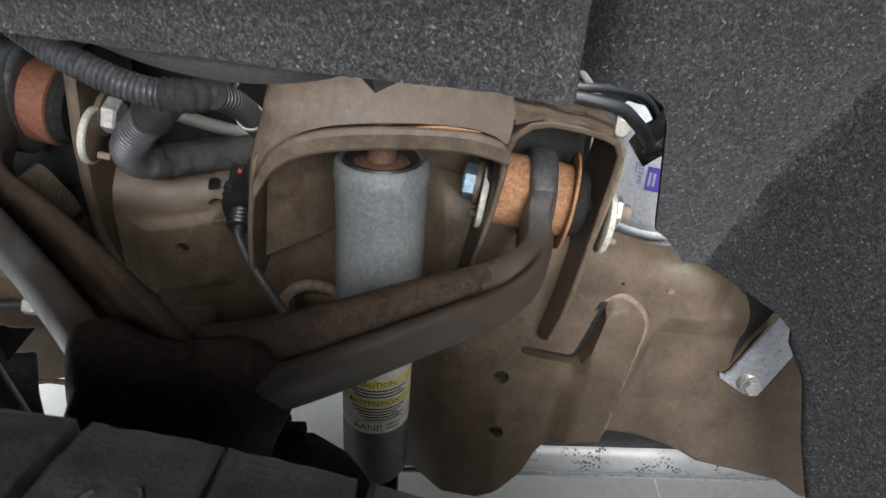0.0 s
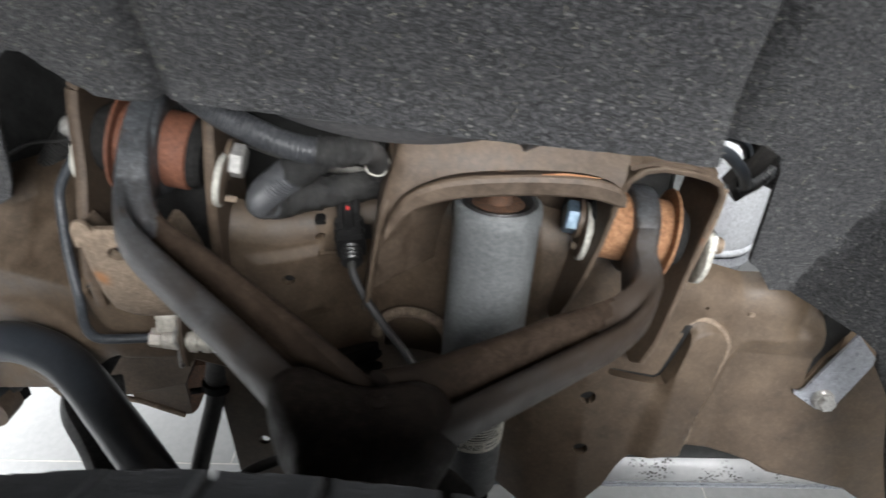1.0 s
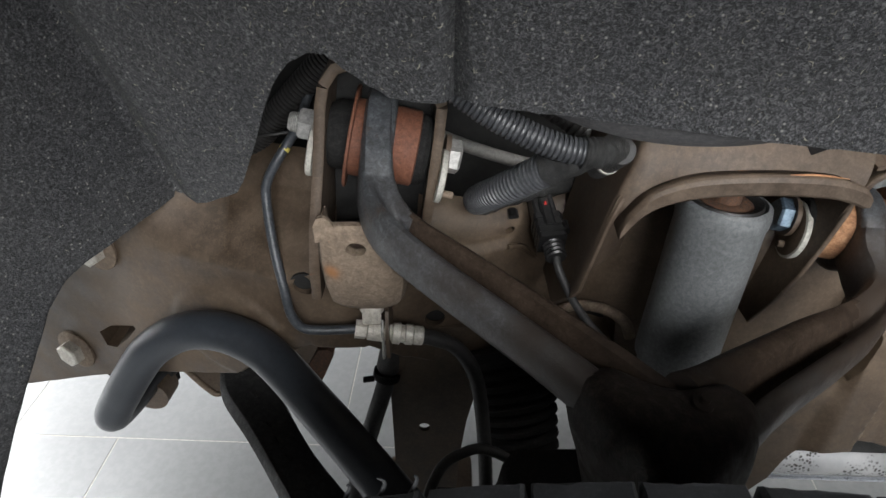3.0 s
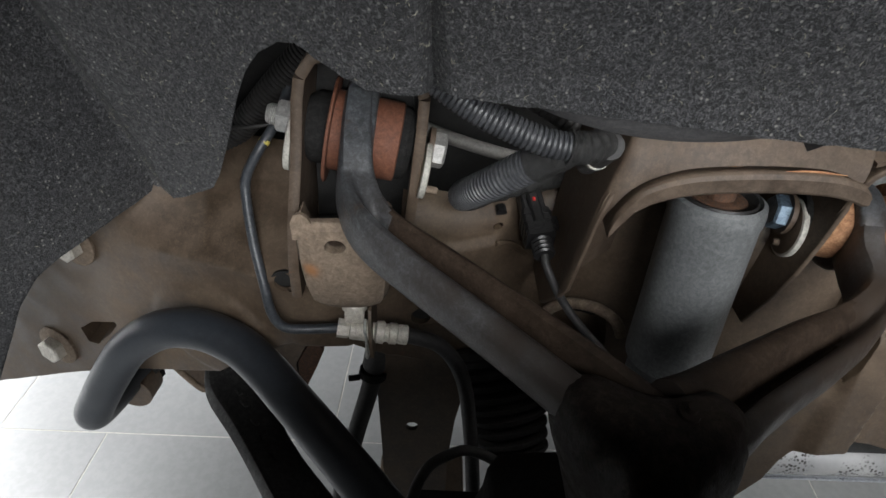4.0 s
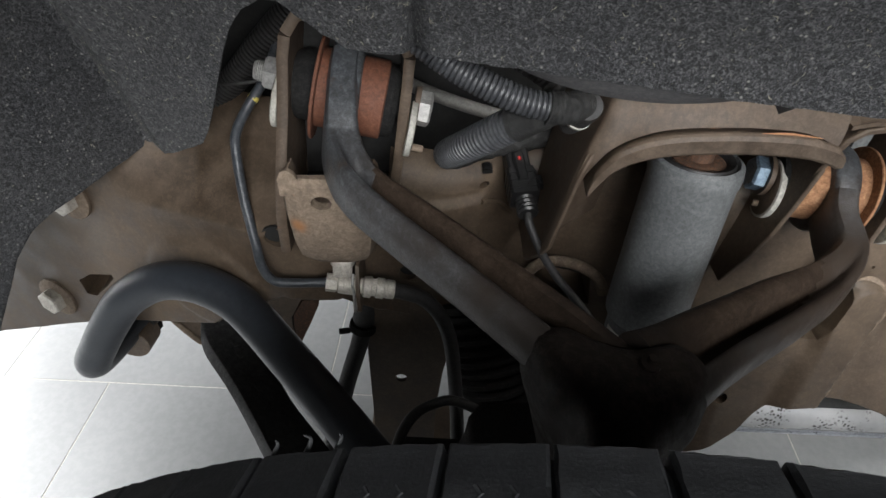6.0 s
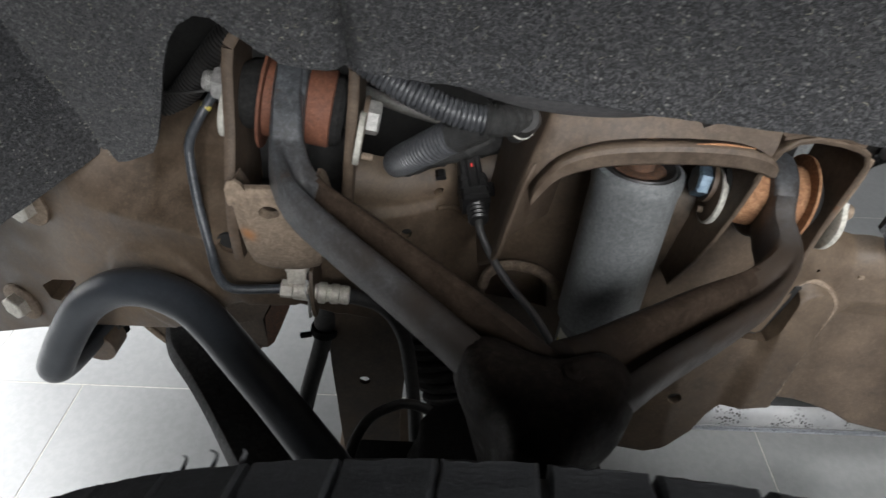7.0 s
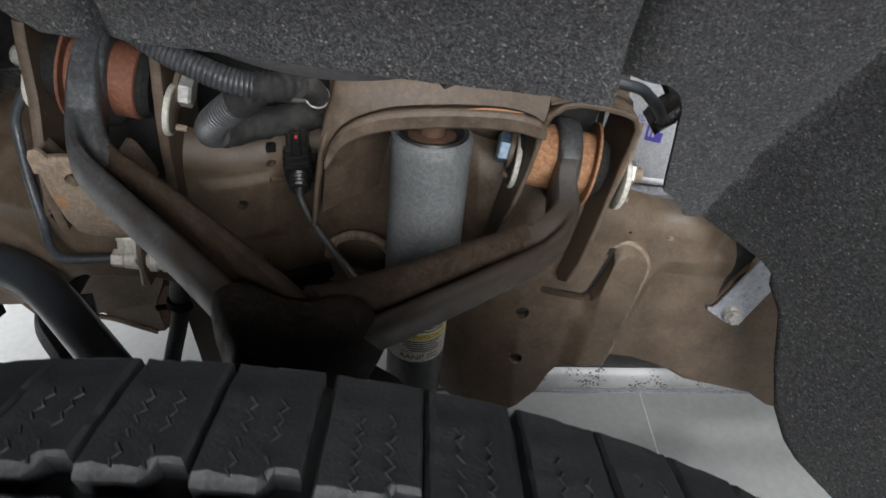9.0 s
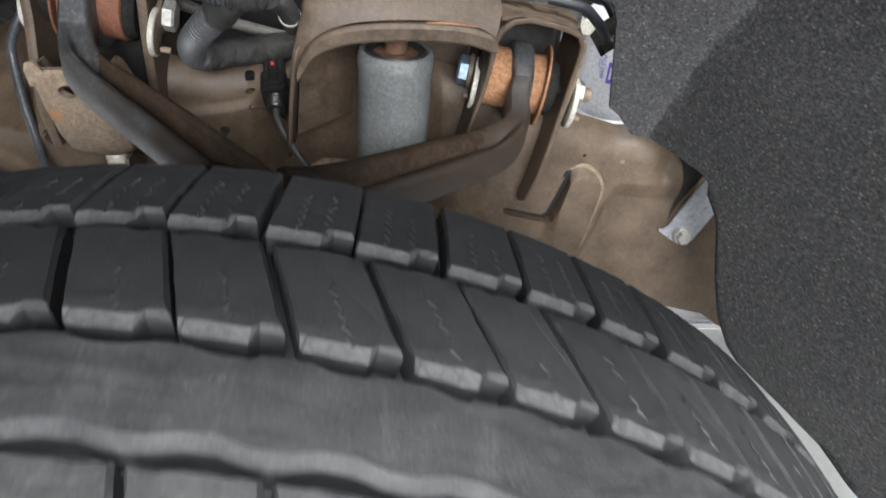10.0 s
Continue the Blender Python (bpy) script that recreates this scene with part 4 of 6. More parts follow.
    # figures stamped into the back plate, with a row of worn bars below
    part("corner_gusset", slab([(-0.147, 0.440, 0.575), (-0.137, 0.440, 0.640), (-0.130, 0.440, 0.668), (-0.066, 0.4945, 0.690), (-0.085, 0.4945, 0.575)], (0.002, 0.004, 0)), BRACKET, ob, smooth=30)
    lettering("33", 0.020, lambda u, v: V(-0.1335 + 0.75 * u - 0.10 * v, 0.4513 + 0.66 * u - 0.09 * v, 0.606 + v), DUSTY, ob, "stamped_figures", 0.9)
    for k in range(4):
        part("stamped_bar", box((-0.1415 + 0.0042 * k, 0.4452 + 0.0037 * k, 0.5935), (0.003, 0.002, 0.003), (0, 0, 41), 0.0005), DUSTY, ob)
    # kick-up seat behind the shock absorber
    part("seat_edge", tube([(-0.152, 0.478, 0.488), (-0.148, 0.480, 0.502), (-0.136, 0.482, 0.511), (-0.12, 0.480, 0.515), (-0.10, 0.468, 0.518), (-0.086, 0.455, 0.514), (-0.08, 0.45, 0.50)], 0.0055, 14), DUSTY, ob, "pale dusty rolled edge")
    return ob


shock_tower()


def rear_bracket():
    ob = thing("rear_arm_bracket", (0.08, 0.45, 0.6), "brown steel U bracket with pale dusty edges over the pivot bush", "bracket")
    path, w = [], []
    for x, z, y0 in ((0.0405, 0.655, 0.405), (0.0425, 0.685, 0.396), (0.047, 0.6975, 0.394), (0.056, 0.704, 0.394), (0.068, 0.705, 0.395), (0.09, 0.699, 0.400), (0.108, 0.692, 0.404), (0.116, 0.687, 0.406), (0.1195, 0.679, 0.407), (0.1185, 0.665, 0.408), (0.113, 0.63, 0.408), (0.1045, 0.585, 0.404), (0.094, 0.54, 0.4), (0.0865, 0.515, 0.402), (0.083, 0.505, 0.415)):
        path.append((x, z))
        w.append((y0, 0.47 if z > 0.6 else 0.45))
    part("bracket_shell", ribbon(path, w, 0.0046), BRACKET, ob, smooth=35)
    # black sheet that puts the shade behind the rear bush into colour
    part("rear_shade_sheet", slab([(0.043, 0.476, 0.58), (0.045, 0.476, 0.702), (0.112, 0.476, 0.69), (0.104, 0.476, 0.58)], (0, 0.004, 0)), BAY_DARK, ob, "black sheet standing in for shade inside the bracket")
    part("edge_weld", tube([(0.1235, 0.409, 0.684), (0.1225, 0.410, 0.66), (0.1165, 0.411, 0.625), (0.107, 0.41, 0.58)], 0.0022, 8), DUSTY, ob, "pale dusty edge")
    part("cap_plate", slab([(0.0445, 0.397, 0.7065), (0.06, 0.396, 0.7105), (0.09, 0.402, 0.7045), (0.114, 0.408, 0.6945), (0.119, 0.425, 0.693), (0.112, 0.468, 0.6965), (0.046, 0.468, 0.7115)], (0, 0, 0.003), [circle((0.093, 0.425, 0.7015), (1, 0, 0), (0, 1, 0), 0.004, 12, 1.5)]), BRACKET, ob, smooth=30)
    return ob


rear_bracket()
bush_set("rear_arm_bush", REAR_C, REAR_AX, 0.0285, 0.0385, (-0.030, 0.0255), 0.0270, (RUST, RUST), "rust-orange sleeved rubber pivot bush in the bracket", (0.008, 0.013))
pivot_bolt("rear_pivot_bolt", V(0.0325, 0.4426, 0.6396), V(0.1215, 0.4298, 0.6255), REAR_AX, BLUE_ZINC, BLUE_ZINC, True, "blue-tinged zinc pivot bolt with eccentric washers", 0.0235)


# ---- upper control arm ----
def limb(pts, widths, heights, up=Vector((0.146, 0.017, 0.989)), valley=0.5, start=3.3, section=None):
    """A forged limb of channel section: rounded rims with a trough between, from a path, widths and heights."""
    path = smooth_path(pts, 6)
    n = len(pts) - 1
    rings = []
    for i, p in enumerate(path):
        f = i / 6
        k = min(int(f), n - 1)
        g = f - k
        w = widths[k] * (1 - g) + widths[min(k + 1, n)] * g
        h = heights[k] * (1 - g) + heights[min(k + 1, n)] * g
        d = valley * min(1.0, max(0.0, (f - start) / 1.7)) * min(1.0, max(0.0, (n - 0.2 - f) / 0.9))
        t = (path[min(i + 1, len(path) - 1)] - path[max(i - 1, 0)]).normalized()
        s = t.cross(up).normalized()
        u = s.cross(t).normalized()
        m = min(1.0, max(0.0, (f - start + 0.9) / 1.3))
        rings.append([p + s * (w * a) + u * (h * (b * m + (1 - m) * (b if b < 0 or abs(a) == 0.5 else plain(a)) - (d if deep else 0))) for a, b, deep in section or SECTION])
    return rings


def plain(a):
    """The flat strap's upper face, rounded at its edges."""
    return 0.5 - 0.16 * max(0.0, (abs(a) - 0.36) / 0.14) ** 2


SECTION = ((-0.5, -0.25, 0), (-0.5, 0.15, 0), (-0.48, 0.30, 0), (-0.43, 0.38, 0), (-0.36, 0.40, 0), (-0.28, 0.35, 0), (-0.22, 0.25, 1), (-0.12, 0.18, 1), (0.0, 0.18, 1), (0.09, 0.25, 1), (0.16, 0.43, 0), (0.24, 0.52, 0), (0.36, 0.51, 0), (0.46, 0.34, 0), (0.5, 0.12, 0),
           (0.5, -0.25, 0), (0.42, -0.45, 0), (0.2, -0.5, 0), (-0.2, -0.5, 0), (-0.42, -0.45, 0))


BROAD = ((-0.5, -0.25, 0), (-0.5, 0.10, 0), (-0.48, 0.25, 0), (-0.42, 0.34, 0), (-0.33, 0.36, 0), (-0.24, 0.31, 0), (-0.17, 0.24, 1), (-0.11, 0.22, 1), (-0.05, 0.27, 1), (0.02, 0.36, 1), (0.11, 0.44, 0), (0.22, 0.49, 0), (0.35, 0.48, 0), (0.46, 0.33, 0), (0.5, 0.12, 0)) + SECTION[15:]


def limb_faces(bm, rings, begin, span, slope):
    """Lofts a limb; the bed of its trough takes the second, oily material."""
    loft(bm, rings)
    bm.faces.ensure_lookup_table()
    n = len(SECTION)
    for k in range(len(rings) - 1):
        for i in range(*span):
            if k > begin + slope * i:
                bm.faces[k * n + i].material_index = 1


def clad(ob):
    ob.data.materials.append(TROUGH)


def upper_arm():
    ob = thing("upper_control_arm", (-0.124, 0.225, 0.65), "dark forged steel A-shaped upper control arm with rusty troughs", "control arm")
    front = [(-0.3085, 0.454, 0.7155), (-0.3090, 0.440, 0.7110), (-0.3092, 0.422, 0.7025), (-0.3080, 0.4015, 0.6883), (-0.3005, 0.3785, 0.6820), (-0.285, 0.3565, 0.6770), (-0.2565, 0.334, 0.6685), (-0.2068, 0.2915, 0.6570), (-0.1694, 0.2565, 0.6490), (-0.142, 0.230, 0.6420)]
    bm = bmesh.new()
    limb_faces(bm, limb(front, (0.0224, 0.0224, 0.023, 0.0255, 0.0282, 0.0325, 0.041, 0.0455, 0.0485, 0.050), (0.059, 0.056, 0.047, 0.037, 0.034, 0.032, 0.029, 0.028, 0.029, 0.03), start=4.1, valley=0.62), 24, (0, 10), 0.8)
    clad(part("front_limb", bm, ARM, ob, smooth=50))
    rear = [(0.0730, 0.444, 0.6410), (0.0715, 0.430, 0.6375), (0.0680, 0.411, 0.6320), (0.0630, 0.3926, 0.6270), (0.0575, 0.3625, 0.6185), (0.0342, 0.3388, 0.6145), (-0.0126, 0.3092, 0.6190), (-0.0697, 0.2735, 0.6240), (-0.1012, 0.2486, 0.6340), (-0.121, 0.2346, 0.6420)]
    bm = bmesh.new()
    limb_faces(bm, limb(rear, (0.0200, 0.0200, 0.0200, 0.0205, 0.0240, 0.0295, 0.0405, 0.0475, 0.0528, 0.054), (0.056, 0.051, 0.043, 0.036, 0.036, 0.0375, 0.037, 0.037, 0.033, 0.034), valley=0.22, start=4.7, section=BROAD), 38, (5, 15), -0.8)
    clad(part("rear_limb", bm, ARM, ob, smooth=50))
    for name, c, ax, r, h in (("front_eye", FRONT_C + FRONT_AX * 0.0075, Vector((1, 0.02, -0.17)).normalized(), 0.0402, 0.0115), ("rear_eye", REAR_C + REAR_AX * 0.0025, Vector((1, -0.04, -0.10)).normalized(), 0.0368, 0.0100)):
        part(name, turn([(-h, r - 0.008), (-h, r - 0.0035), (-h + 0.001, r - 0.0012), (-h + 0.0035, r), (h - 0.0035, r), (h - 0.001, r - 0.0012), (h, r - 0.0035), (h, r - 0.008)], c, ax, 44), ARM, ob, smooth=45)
    def level(x, y):
        return 0.6562 - 0.1473 * (x + 0.124) - 0.0172 * (y - 0.235)

    # the hub and its web, one mass that runs up into both limbs
    mid = Vector((-0.145, 0.212))
    rim = [(-0.137, 0.172), (-0.123, 0.187), (-0.111, 0.199), (-0.099, 0.209), (-0.091, 0.220), (-0.083, 0.234), (-0.084, 0.248), (-0.094, 0.256), (-0.107, 0.2545), (-0.120, 0.2505), (-0.135, 0.2495),
           (-0.148, 0.2525), (-0.163, 0.2595), (-0.178, 0.261), (-0.189, 0.250), (-0.186, 0.233), (-0.178, 0.215), (-0.170, 0.201), (-0.167, 0.186), (-0.161, 0.174), (-0.150, 0.168)]
    rim = [Vector((p.x, p.y)) for p in smooth_path([(x, y, 0) for x, y in rim + rim[:1]], 3)][:-1]
    ways = (Vector((-0.70, 0.70)), Vector((0.885, 0.465)))

    def rise(p, f):
        h = 0.006 * (1 - f * f)
        for w, high in zip(ways, (0.004, 0.004)):
            q = p - mid
            s, off = q.dot(w), q.x * w.y - q.y * w.x
            k = max(0.0, min(1.0, (s - 0.012) / 0.055))
            g = max(0.0, min(1.0, (0.088 - s) / 0.030))
            h += (high * k * k * (3 - 2 * k) * math.exp(-(off / 0.021) ** 2) + 0.012) * g * g * (3 - 2 * g) - 0.012
        return h

    rings = []
    for f, drop in ((0.66, -0.095), (0.84, -0.060), (0.95, -0.044), (1.0, -0.034), (1.0, -0.028), (0.985, -0.0215), (0.95, -0.0150), (0.88, -0.0075), (0.78, -0.0025), (0.66, 0), (0.54, 0), (0.42, 0), (0.30, 0), (0.18, 0), (0.06, 0)):
        ring = []
        for p in rim:
            q = mid + (p - mid) * f
            ring.append(V(q.x, q.y, level(q.x, q.y) + rise(q, f) + drop - 0.12 * max(0.0, 0.205 - q.y) + 0.0008 * noise.noise(Vector((q.x * 90, q.y * 90, 2)))))
        rings.append(ring)
    bm = bmesh.new()
    loft(bm, rings)
    part("ball_joint_hub", bm, HUB, ob, "greasy ball joint hub with its shade put into the colour", smooth=60)
    part("grease_nipple", turn([(0, 0.006), (0.002, 0.0055), (0.003, 0.003), (0.006, 0.0025)], (-0.126, 0.2265, 0.6625), (0.15, -0.1, 0.98), 14), TROUGH, ob)
    return ob


upper_arm()


# ---- shock absorber ----
SHOCK_TOP, SHOCK_LOW = V(-0.0455, 0.4145, 0.675), V(-0.0645, 0.3985, 0.366)


def shock_absorber():
    ob = thing("shock_absorber", SHOCK_LOW, "grey gas shock absorber with a printed warning label", "shock absorber")
    ax = (SHOCK_LOW - SHOCK_TOP).normalized()
    full = (SHOCK_LOW - SHOCK_TOP).length
    part("dust_cover", turn([(0.012, 0.026), (0.003, 0.027), (0.0, 0.030), (0.002, 0.0335), (0.008, 0.0345), (0.014, 0.0345), (0.018, 0.0335), (0.10, 0.034), (0.150, 0.0345), (0.156, 0.034), (0.158, 0.031), (0.152, 0.0303)], SHOCK_TOP, ax, 56), SHOCK_GREY, ob, "matt grey tubular dust cover")
    part("top_bush", turn([(-0.003, 0.008), (-0.0035, 0.017), (-0.001, 0.0205), (0.003, 0.0205), (0.006, 0.022), (0.010, 0.027)], SHOCK_TOP + ax * 0.004, ax, 32), RUSTY_MOUNT, ob, "rusty top mount")
    part("top_ring", turn([(0.004, 0.0195), (0.0005, 0.0225), (-0.0005, 0.0265), (0.004, 0.029)], SHOCK_TOP, ax, 40), PLASTIC, ob)
    part("stem", turn([(-0.03, 0.009), (0.004, 0.011)], SHOCK_TOP, ax, 16), RUSTY_MOUNT, ob)
    part("body_tube", turn([(0.13, 0.0285), (0.14, 0.0295), (full - 0.004, 0.0295), (full, 0.0275), (full + 0.002, 0.02)], SHOCK_TOP, ax, 56), SHOCK_BLACK, ob, "dark grey lower tube")
    part("lower_eye", turn([(-0.022, 0.012), (-0.022, 0.02), (0.022, 0.02), (0.022, 0.012)], SHOCK_LOW + ax * 0.018, (1, 0, 0), 24), CAST, ob)
    # the label wraps the outboard half of the tube
    side = Vector((1, 0, 0)) - ax * ax.x
    side.normalize()
    out = side.cross(ax).normalized()
    if out.y > 0:
        out = -out

    def wrap(h, r):
        def place(u, v):
            a = u / 0.0295 + 0.06
            return SHOCK_TOP + ax * (h - 0.020 - v) + (side * math.sin(a) + out * math.cos(a)) * r
        return place

    def sheet(name, h0, h1, u0, u1, r, mat):
        at = wrap(0.0, r)
        bm = bmesh.new()
        cols = [[at(u0 + (u1 - u0) * i / 24, -h0), at(u0 + (u1 - u0) * i / 24, -h1)] for i in range(25)]
        loft(bm, cols, closed=False)
        return part(name, bm, mat, ob, smooth=60)

    sheet("warning_label", 0.19, 0.262, -0.046, 0.046, 0.0297, LABEL)["label"] = "cream paper warning label"
    for name, h0, h1 in (("yellow_band", 0.203, 0.2105), ("yellow_band", 0.2235, 0.231)):
        sheet(name, h0, h1, -0.046, 0.046, 0.02985, YELLOW)
    for k in range(3):
        sheet("label_line", 0.2125 + 0.0034 * k, 0.2142 + 0.0034 * k, -0.024 + 0.002 * k, 0.027 - 0.003 * (k % 2), 0.0299, INK)
    for k in range(5):
        sheet("label_line", 0.2328 + 0.0031 * k, 0.2343 + 0.0031 * k, -0.022 + 0.003 * k, 0.026 - 0.003 * (k % 3), 0.0299, INK)
    sheet("label_rule", 0.2484, 0.2488, -0.045, 0.045, 0.0299, INK)
    sheet("label_rule", 0.2488, 0.262, 0.0048, 0.0052, 0.0299, INK)
    for k in range(2):
        sheet("label_line", 0.2515 + 0.0045 * k, 0.2535 + 0.0045 * k, 0.0085, 0.022, 0.0299, SHOCK_GREY)
    lettering("CAUTION", 0.0074, wrap(0.2068, 0.0300), INK, ob)
    lettering("ATTENTION", 0.0074, wrap(0.2273, 0.0300), INK, ob)
    lettering("AANP", 0.0098, lambda u, v: wrap(0.2552, 0.0300)(u - 0.0075, v), INK, ob)
    for h in (0.227, 0.2065):
        bm = bmesh.new()
        at = wrap(h, 0.0300)
        bm.faces.new([bm.verts.new(at(u - 0.0225 if h > 0.22 else u - 0.0185, v)) for u, v in ((-0.003, -0.0026), (0.003, -0.0026), (0, 0.003))])
        part("warning_triangle", bm, INK, ob, smooth=0)
    return ob


shock_absorber()


# ---- tyre ----
WHEEL = V(-0.1545, -0.003, 0.341)
TYRE_R = 0.420


def crown(y):
    return TYRE_R - 0.0155 * (abs(y) / 0.125) ** 2.2


def on_tyre(angle, y, depth=0.0):
    r = crown(y) - depth
    p = WHEEL + Vector((math.sin(angle) * r, y, math.cos(angle) * r))
    p.z = max(p.z, 0.001)
    return p


def tyre_and_wheel():
    ob = thing("wheel", (WHEEL.x, WHEEL.y, 0.0), "black all-terrain tyre on a dark steel wheel", "wheel")
    prof = []
    for y, r in ((-0.105, 0.215), (-0.122, 0.235), (-0.134, 0.29), (-0.131, 0.335), (-0.126, 0.357), (-0.118, 0.3625), (-0.06, 0.3655), (0.0, 0.3665), (0.06, 0.3655), (0.118, 0.3625), (0.126, 0.357), (0.131, 0.335), (0.134, 0.29), (0.122, 0.235), (0.105, 0.215)):
        prof.append((y, r + TYRE_R - 0.376 - (0.006 if abs(y) > 0.11 else 0.0042)))
    bm = turn(prof, WHEEL, (0, 1, 0), 128)
    for v in bm.verts:
        v.co.z = max(v.co.z, 0.0)
    tyre = part("tyre", bm, TYRE, ob, "worn black tyre", 60)
    part("rim", turn([(-0.1, 0.12), (-0.112, 0.225), (-0.10, 0.222), (-0.02, 0.20), (0.09, 0.20), (0.112, 0.225), (0.10, 0.23), (-0.115, 0.23)], WHEEL, (0, 1, 0), 48), CAST, ob)
    count = 73
    step = 2 * math.pi / count
    rnd = random.Random(8)
    chance = random.Random(21)

    def block(bm, a0, a1, y0, y1, slant, notch):
        """One lug: slanted sides, a chamfered outboard edge with a step in it, standing on the carcass."""
        def a(f, y):
            return a0 + (a1 - a0) * f + slant * (y - y0) / (y1 - y0)
        lo = 0.0130
        edge = [(0.0, y0, 0), (0.5, y0, 0), (1.0, y0, 0), (1.0, y1 - 1.5 * notch, 2), (0.76, y1 - 1.5 * notch, 2), (0.63, y1, 1), (0.30, y1, 1), (0.03, y1, 1), (0.0, y1 - 0.3 * notch, 1)]
        top, mid, base = [], [], []
        inward = -1 if y1 > y0 else 1
        # the outline, nibbled by wear between its corners
        outline = []
        for k, (f, y, kind) in enumerate(edge):
            f2, y2, kind2 = edge[(k + 1) % len(edge)]
            m = max(1, int(math.hypot((f2 - f) * 0.036, y2 - y) / 0.0040))
            for q in range(m):
                h = q / m
                side = 0 if q and f == f2 else kind if h < 0.5 else kind2
                outline.append((f + (f2 - f) * h, y + (y2 - y) * h, side, 1.0 if q else 0.4))
        for f, y, kind, wear in outline:
            g = min(0.968, max(0.032, f))
            cut = (-0.0012, 0.0036, 0.0014)[kind] * inward
            away = (0.5 - f) * 2
            nib = wear * max(0.0, chance.gauss(0.25, 0.55))
            mend = wear * chance.uniform(-0.5, 0.8)
            if abs(away) > 0.9:
                g += away * 0.014 * nib
            else:
                cut += (1 if cut > 0 else -1) * 0.0011 * nib
            top.append(bm.verts.new(on_tyre(a(g, y), y + cut, 0.0002 * nib)))
            mid.append(bm.verts.new(on_tyre(a(f + (away * 0.010 * mend if abs(away) > 0.9 else 0.0), y), y + 0.0005 * mend * inward, (0.0016, 0.0031, 0.0020)[kind] + 0.0006 * nib)))
            base.append(bm.verts.new(on_tyre(a(f, y), y, lo)))
        n = len(outline)
        bm.faces.new(top)
        for i in range(n):
            j = (i + 1) % n
            rim = bm.faces.new((top[i], top[j], mid[j], mid[i]))
            rim.material_index = 1 if outline[i][2] == outline[j][2] == 1 else 0
            bm.faces.new((mid[i], mid[j], base[j], base[i]))
        # broken zigzag sipes with swollen lips
        big = abs(y0) > 0.1
        for f in ((0.36, 0.68) if big else (0.5,)):
            ys = [y0 + (y1 - y0) * (0.34 + 0.055 * k) for k in range(12)]
            for k in range(11):
                if chance.random() < (0.22 if big else 0.5):
                    continue
                j = chance.uniform(0.022, 0.040)
                (aa, ya), (ab, yb) = [(a(g, y), y) for y, g in ((ys[k], f + (j if k % 2 else -j)), (ys[k + 1], f + (-j if k % 2 else j)))]
                w, h = chance.uniform(0.0018, 0.0032), chance.uniform(0.0002, 0.0005)
                q = [bm.verts.new(on_tyre(aa - w, ya, 0.0002)), bm.verts.new(on_tyre(aa, ya, -h)), bm.verts.new(on_tyre(aa + w * 0.5, ya, 0.0002)),
                     bm.verts.new(on_tyre(ab - w, yb, 0.0002)), bm.verts.new(on_tyre(ab, yb, -h * 0.5)), bm.verts.new(on_tyre(ab + w * 0.5, yb, 0.0002))]
                bm.faces.new((q[0], q[1], q[4], q[3]))
                bm.faces.new((q[1], q[2], q[5], q[4]))

    for y0, y1, slant, off, notch in ((0.127, 0.0735, 0.005, 0.344, -0.0045), (0.0672, 0.0195, 0.0495, 0.553, -0.003), (-0.0235, -0.066, 0.036, 0.2, -0.003), (-0.072, -0.127, -0.028, 0.6, -0.0045)):
        kinds = []
        for k in range(6):
            bm = bmesh.new()
            block(bm, 0.0, step * (0.93 + 0.008 * (k % 3 - 1)), y0, y1, slant, notch)
            bmesh.ops.recalc_face_normals(bm, faces=bm.faces)
            me = bpy.data.meshes.new("tread_block")
            bm.to_mesh(me)
            bm.free()
            me.materials.append(TYRE)
            me.materials.append(SCUFFED)
            kinds.append(me)
        for k in range(count):
            a = (k + off) * step + rnd.uniform(-0.002, 0.002)
            if math.cos(a) < -0.55:
                continue
            lug = new("tread_block", kinds[(k * 5 + k // 6) % 6])
            lug.parent = tyre
            lug.matrix_basis = Matrix.Translation(WHEEL) @ Matrix.Rotation(a, 4, "Y") @ Matrix.Translation(-WHEEL)
    bm = bmesh.new()
    n = count * 4
    rings = []
    for k in range(n):
        a = 2 * math.pi * k / n
        z = 0.0022 if (k // 2) % 2 else 0.0
        rings.append([on_tyre(a, 0.0155 - z, 0.0130), on_tyre(a, 0.0155 - z, 0.003), on_tyre(a, 0.0135 - z, 0.0), on_tyre(a, -0.016 + z, 0.0), on_tyre(a, -0.0195 + z, 0.004), on_tyre(a, -0.0195 + z, 0.0130)])
    rings.append(rings[0])
    loft(bm, rings, closed=False, caps=False)
    part("centre_rib", bm, TYRE, tyre, smooth=30)
    # moulding whiskers on the edge of the tread
    for a, h in ((-0.36, 0.0022), (-0.33, 0.0014), (-0.395, 0.0016)):
        p = on_tyre(a, 0.1275, 0.0)
        part("rubber_whisker", tube([p - V(0, 0, 0.004), p + V(0.002, 0.003, h * 0.5), p + V(0.001 * math.sin(a * 90), 0.004, h)], lambda f, i: 0.0010 * (1 - 0.6 * f), 6, 4), TYRE, tyre)
    ob.rotation_euler.z = radians(-6.5)
    return ob


tyre_and_wheel()


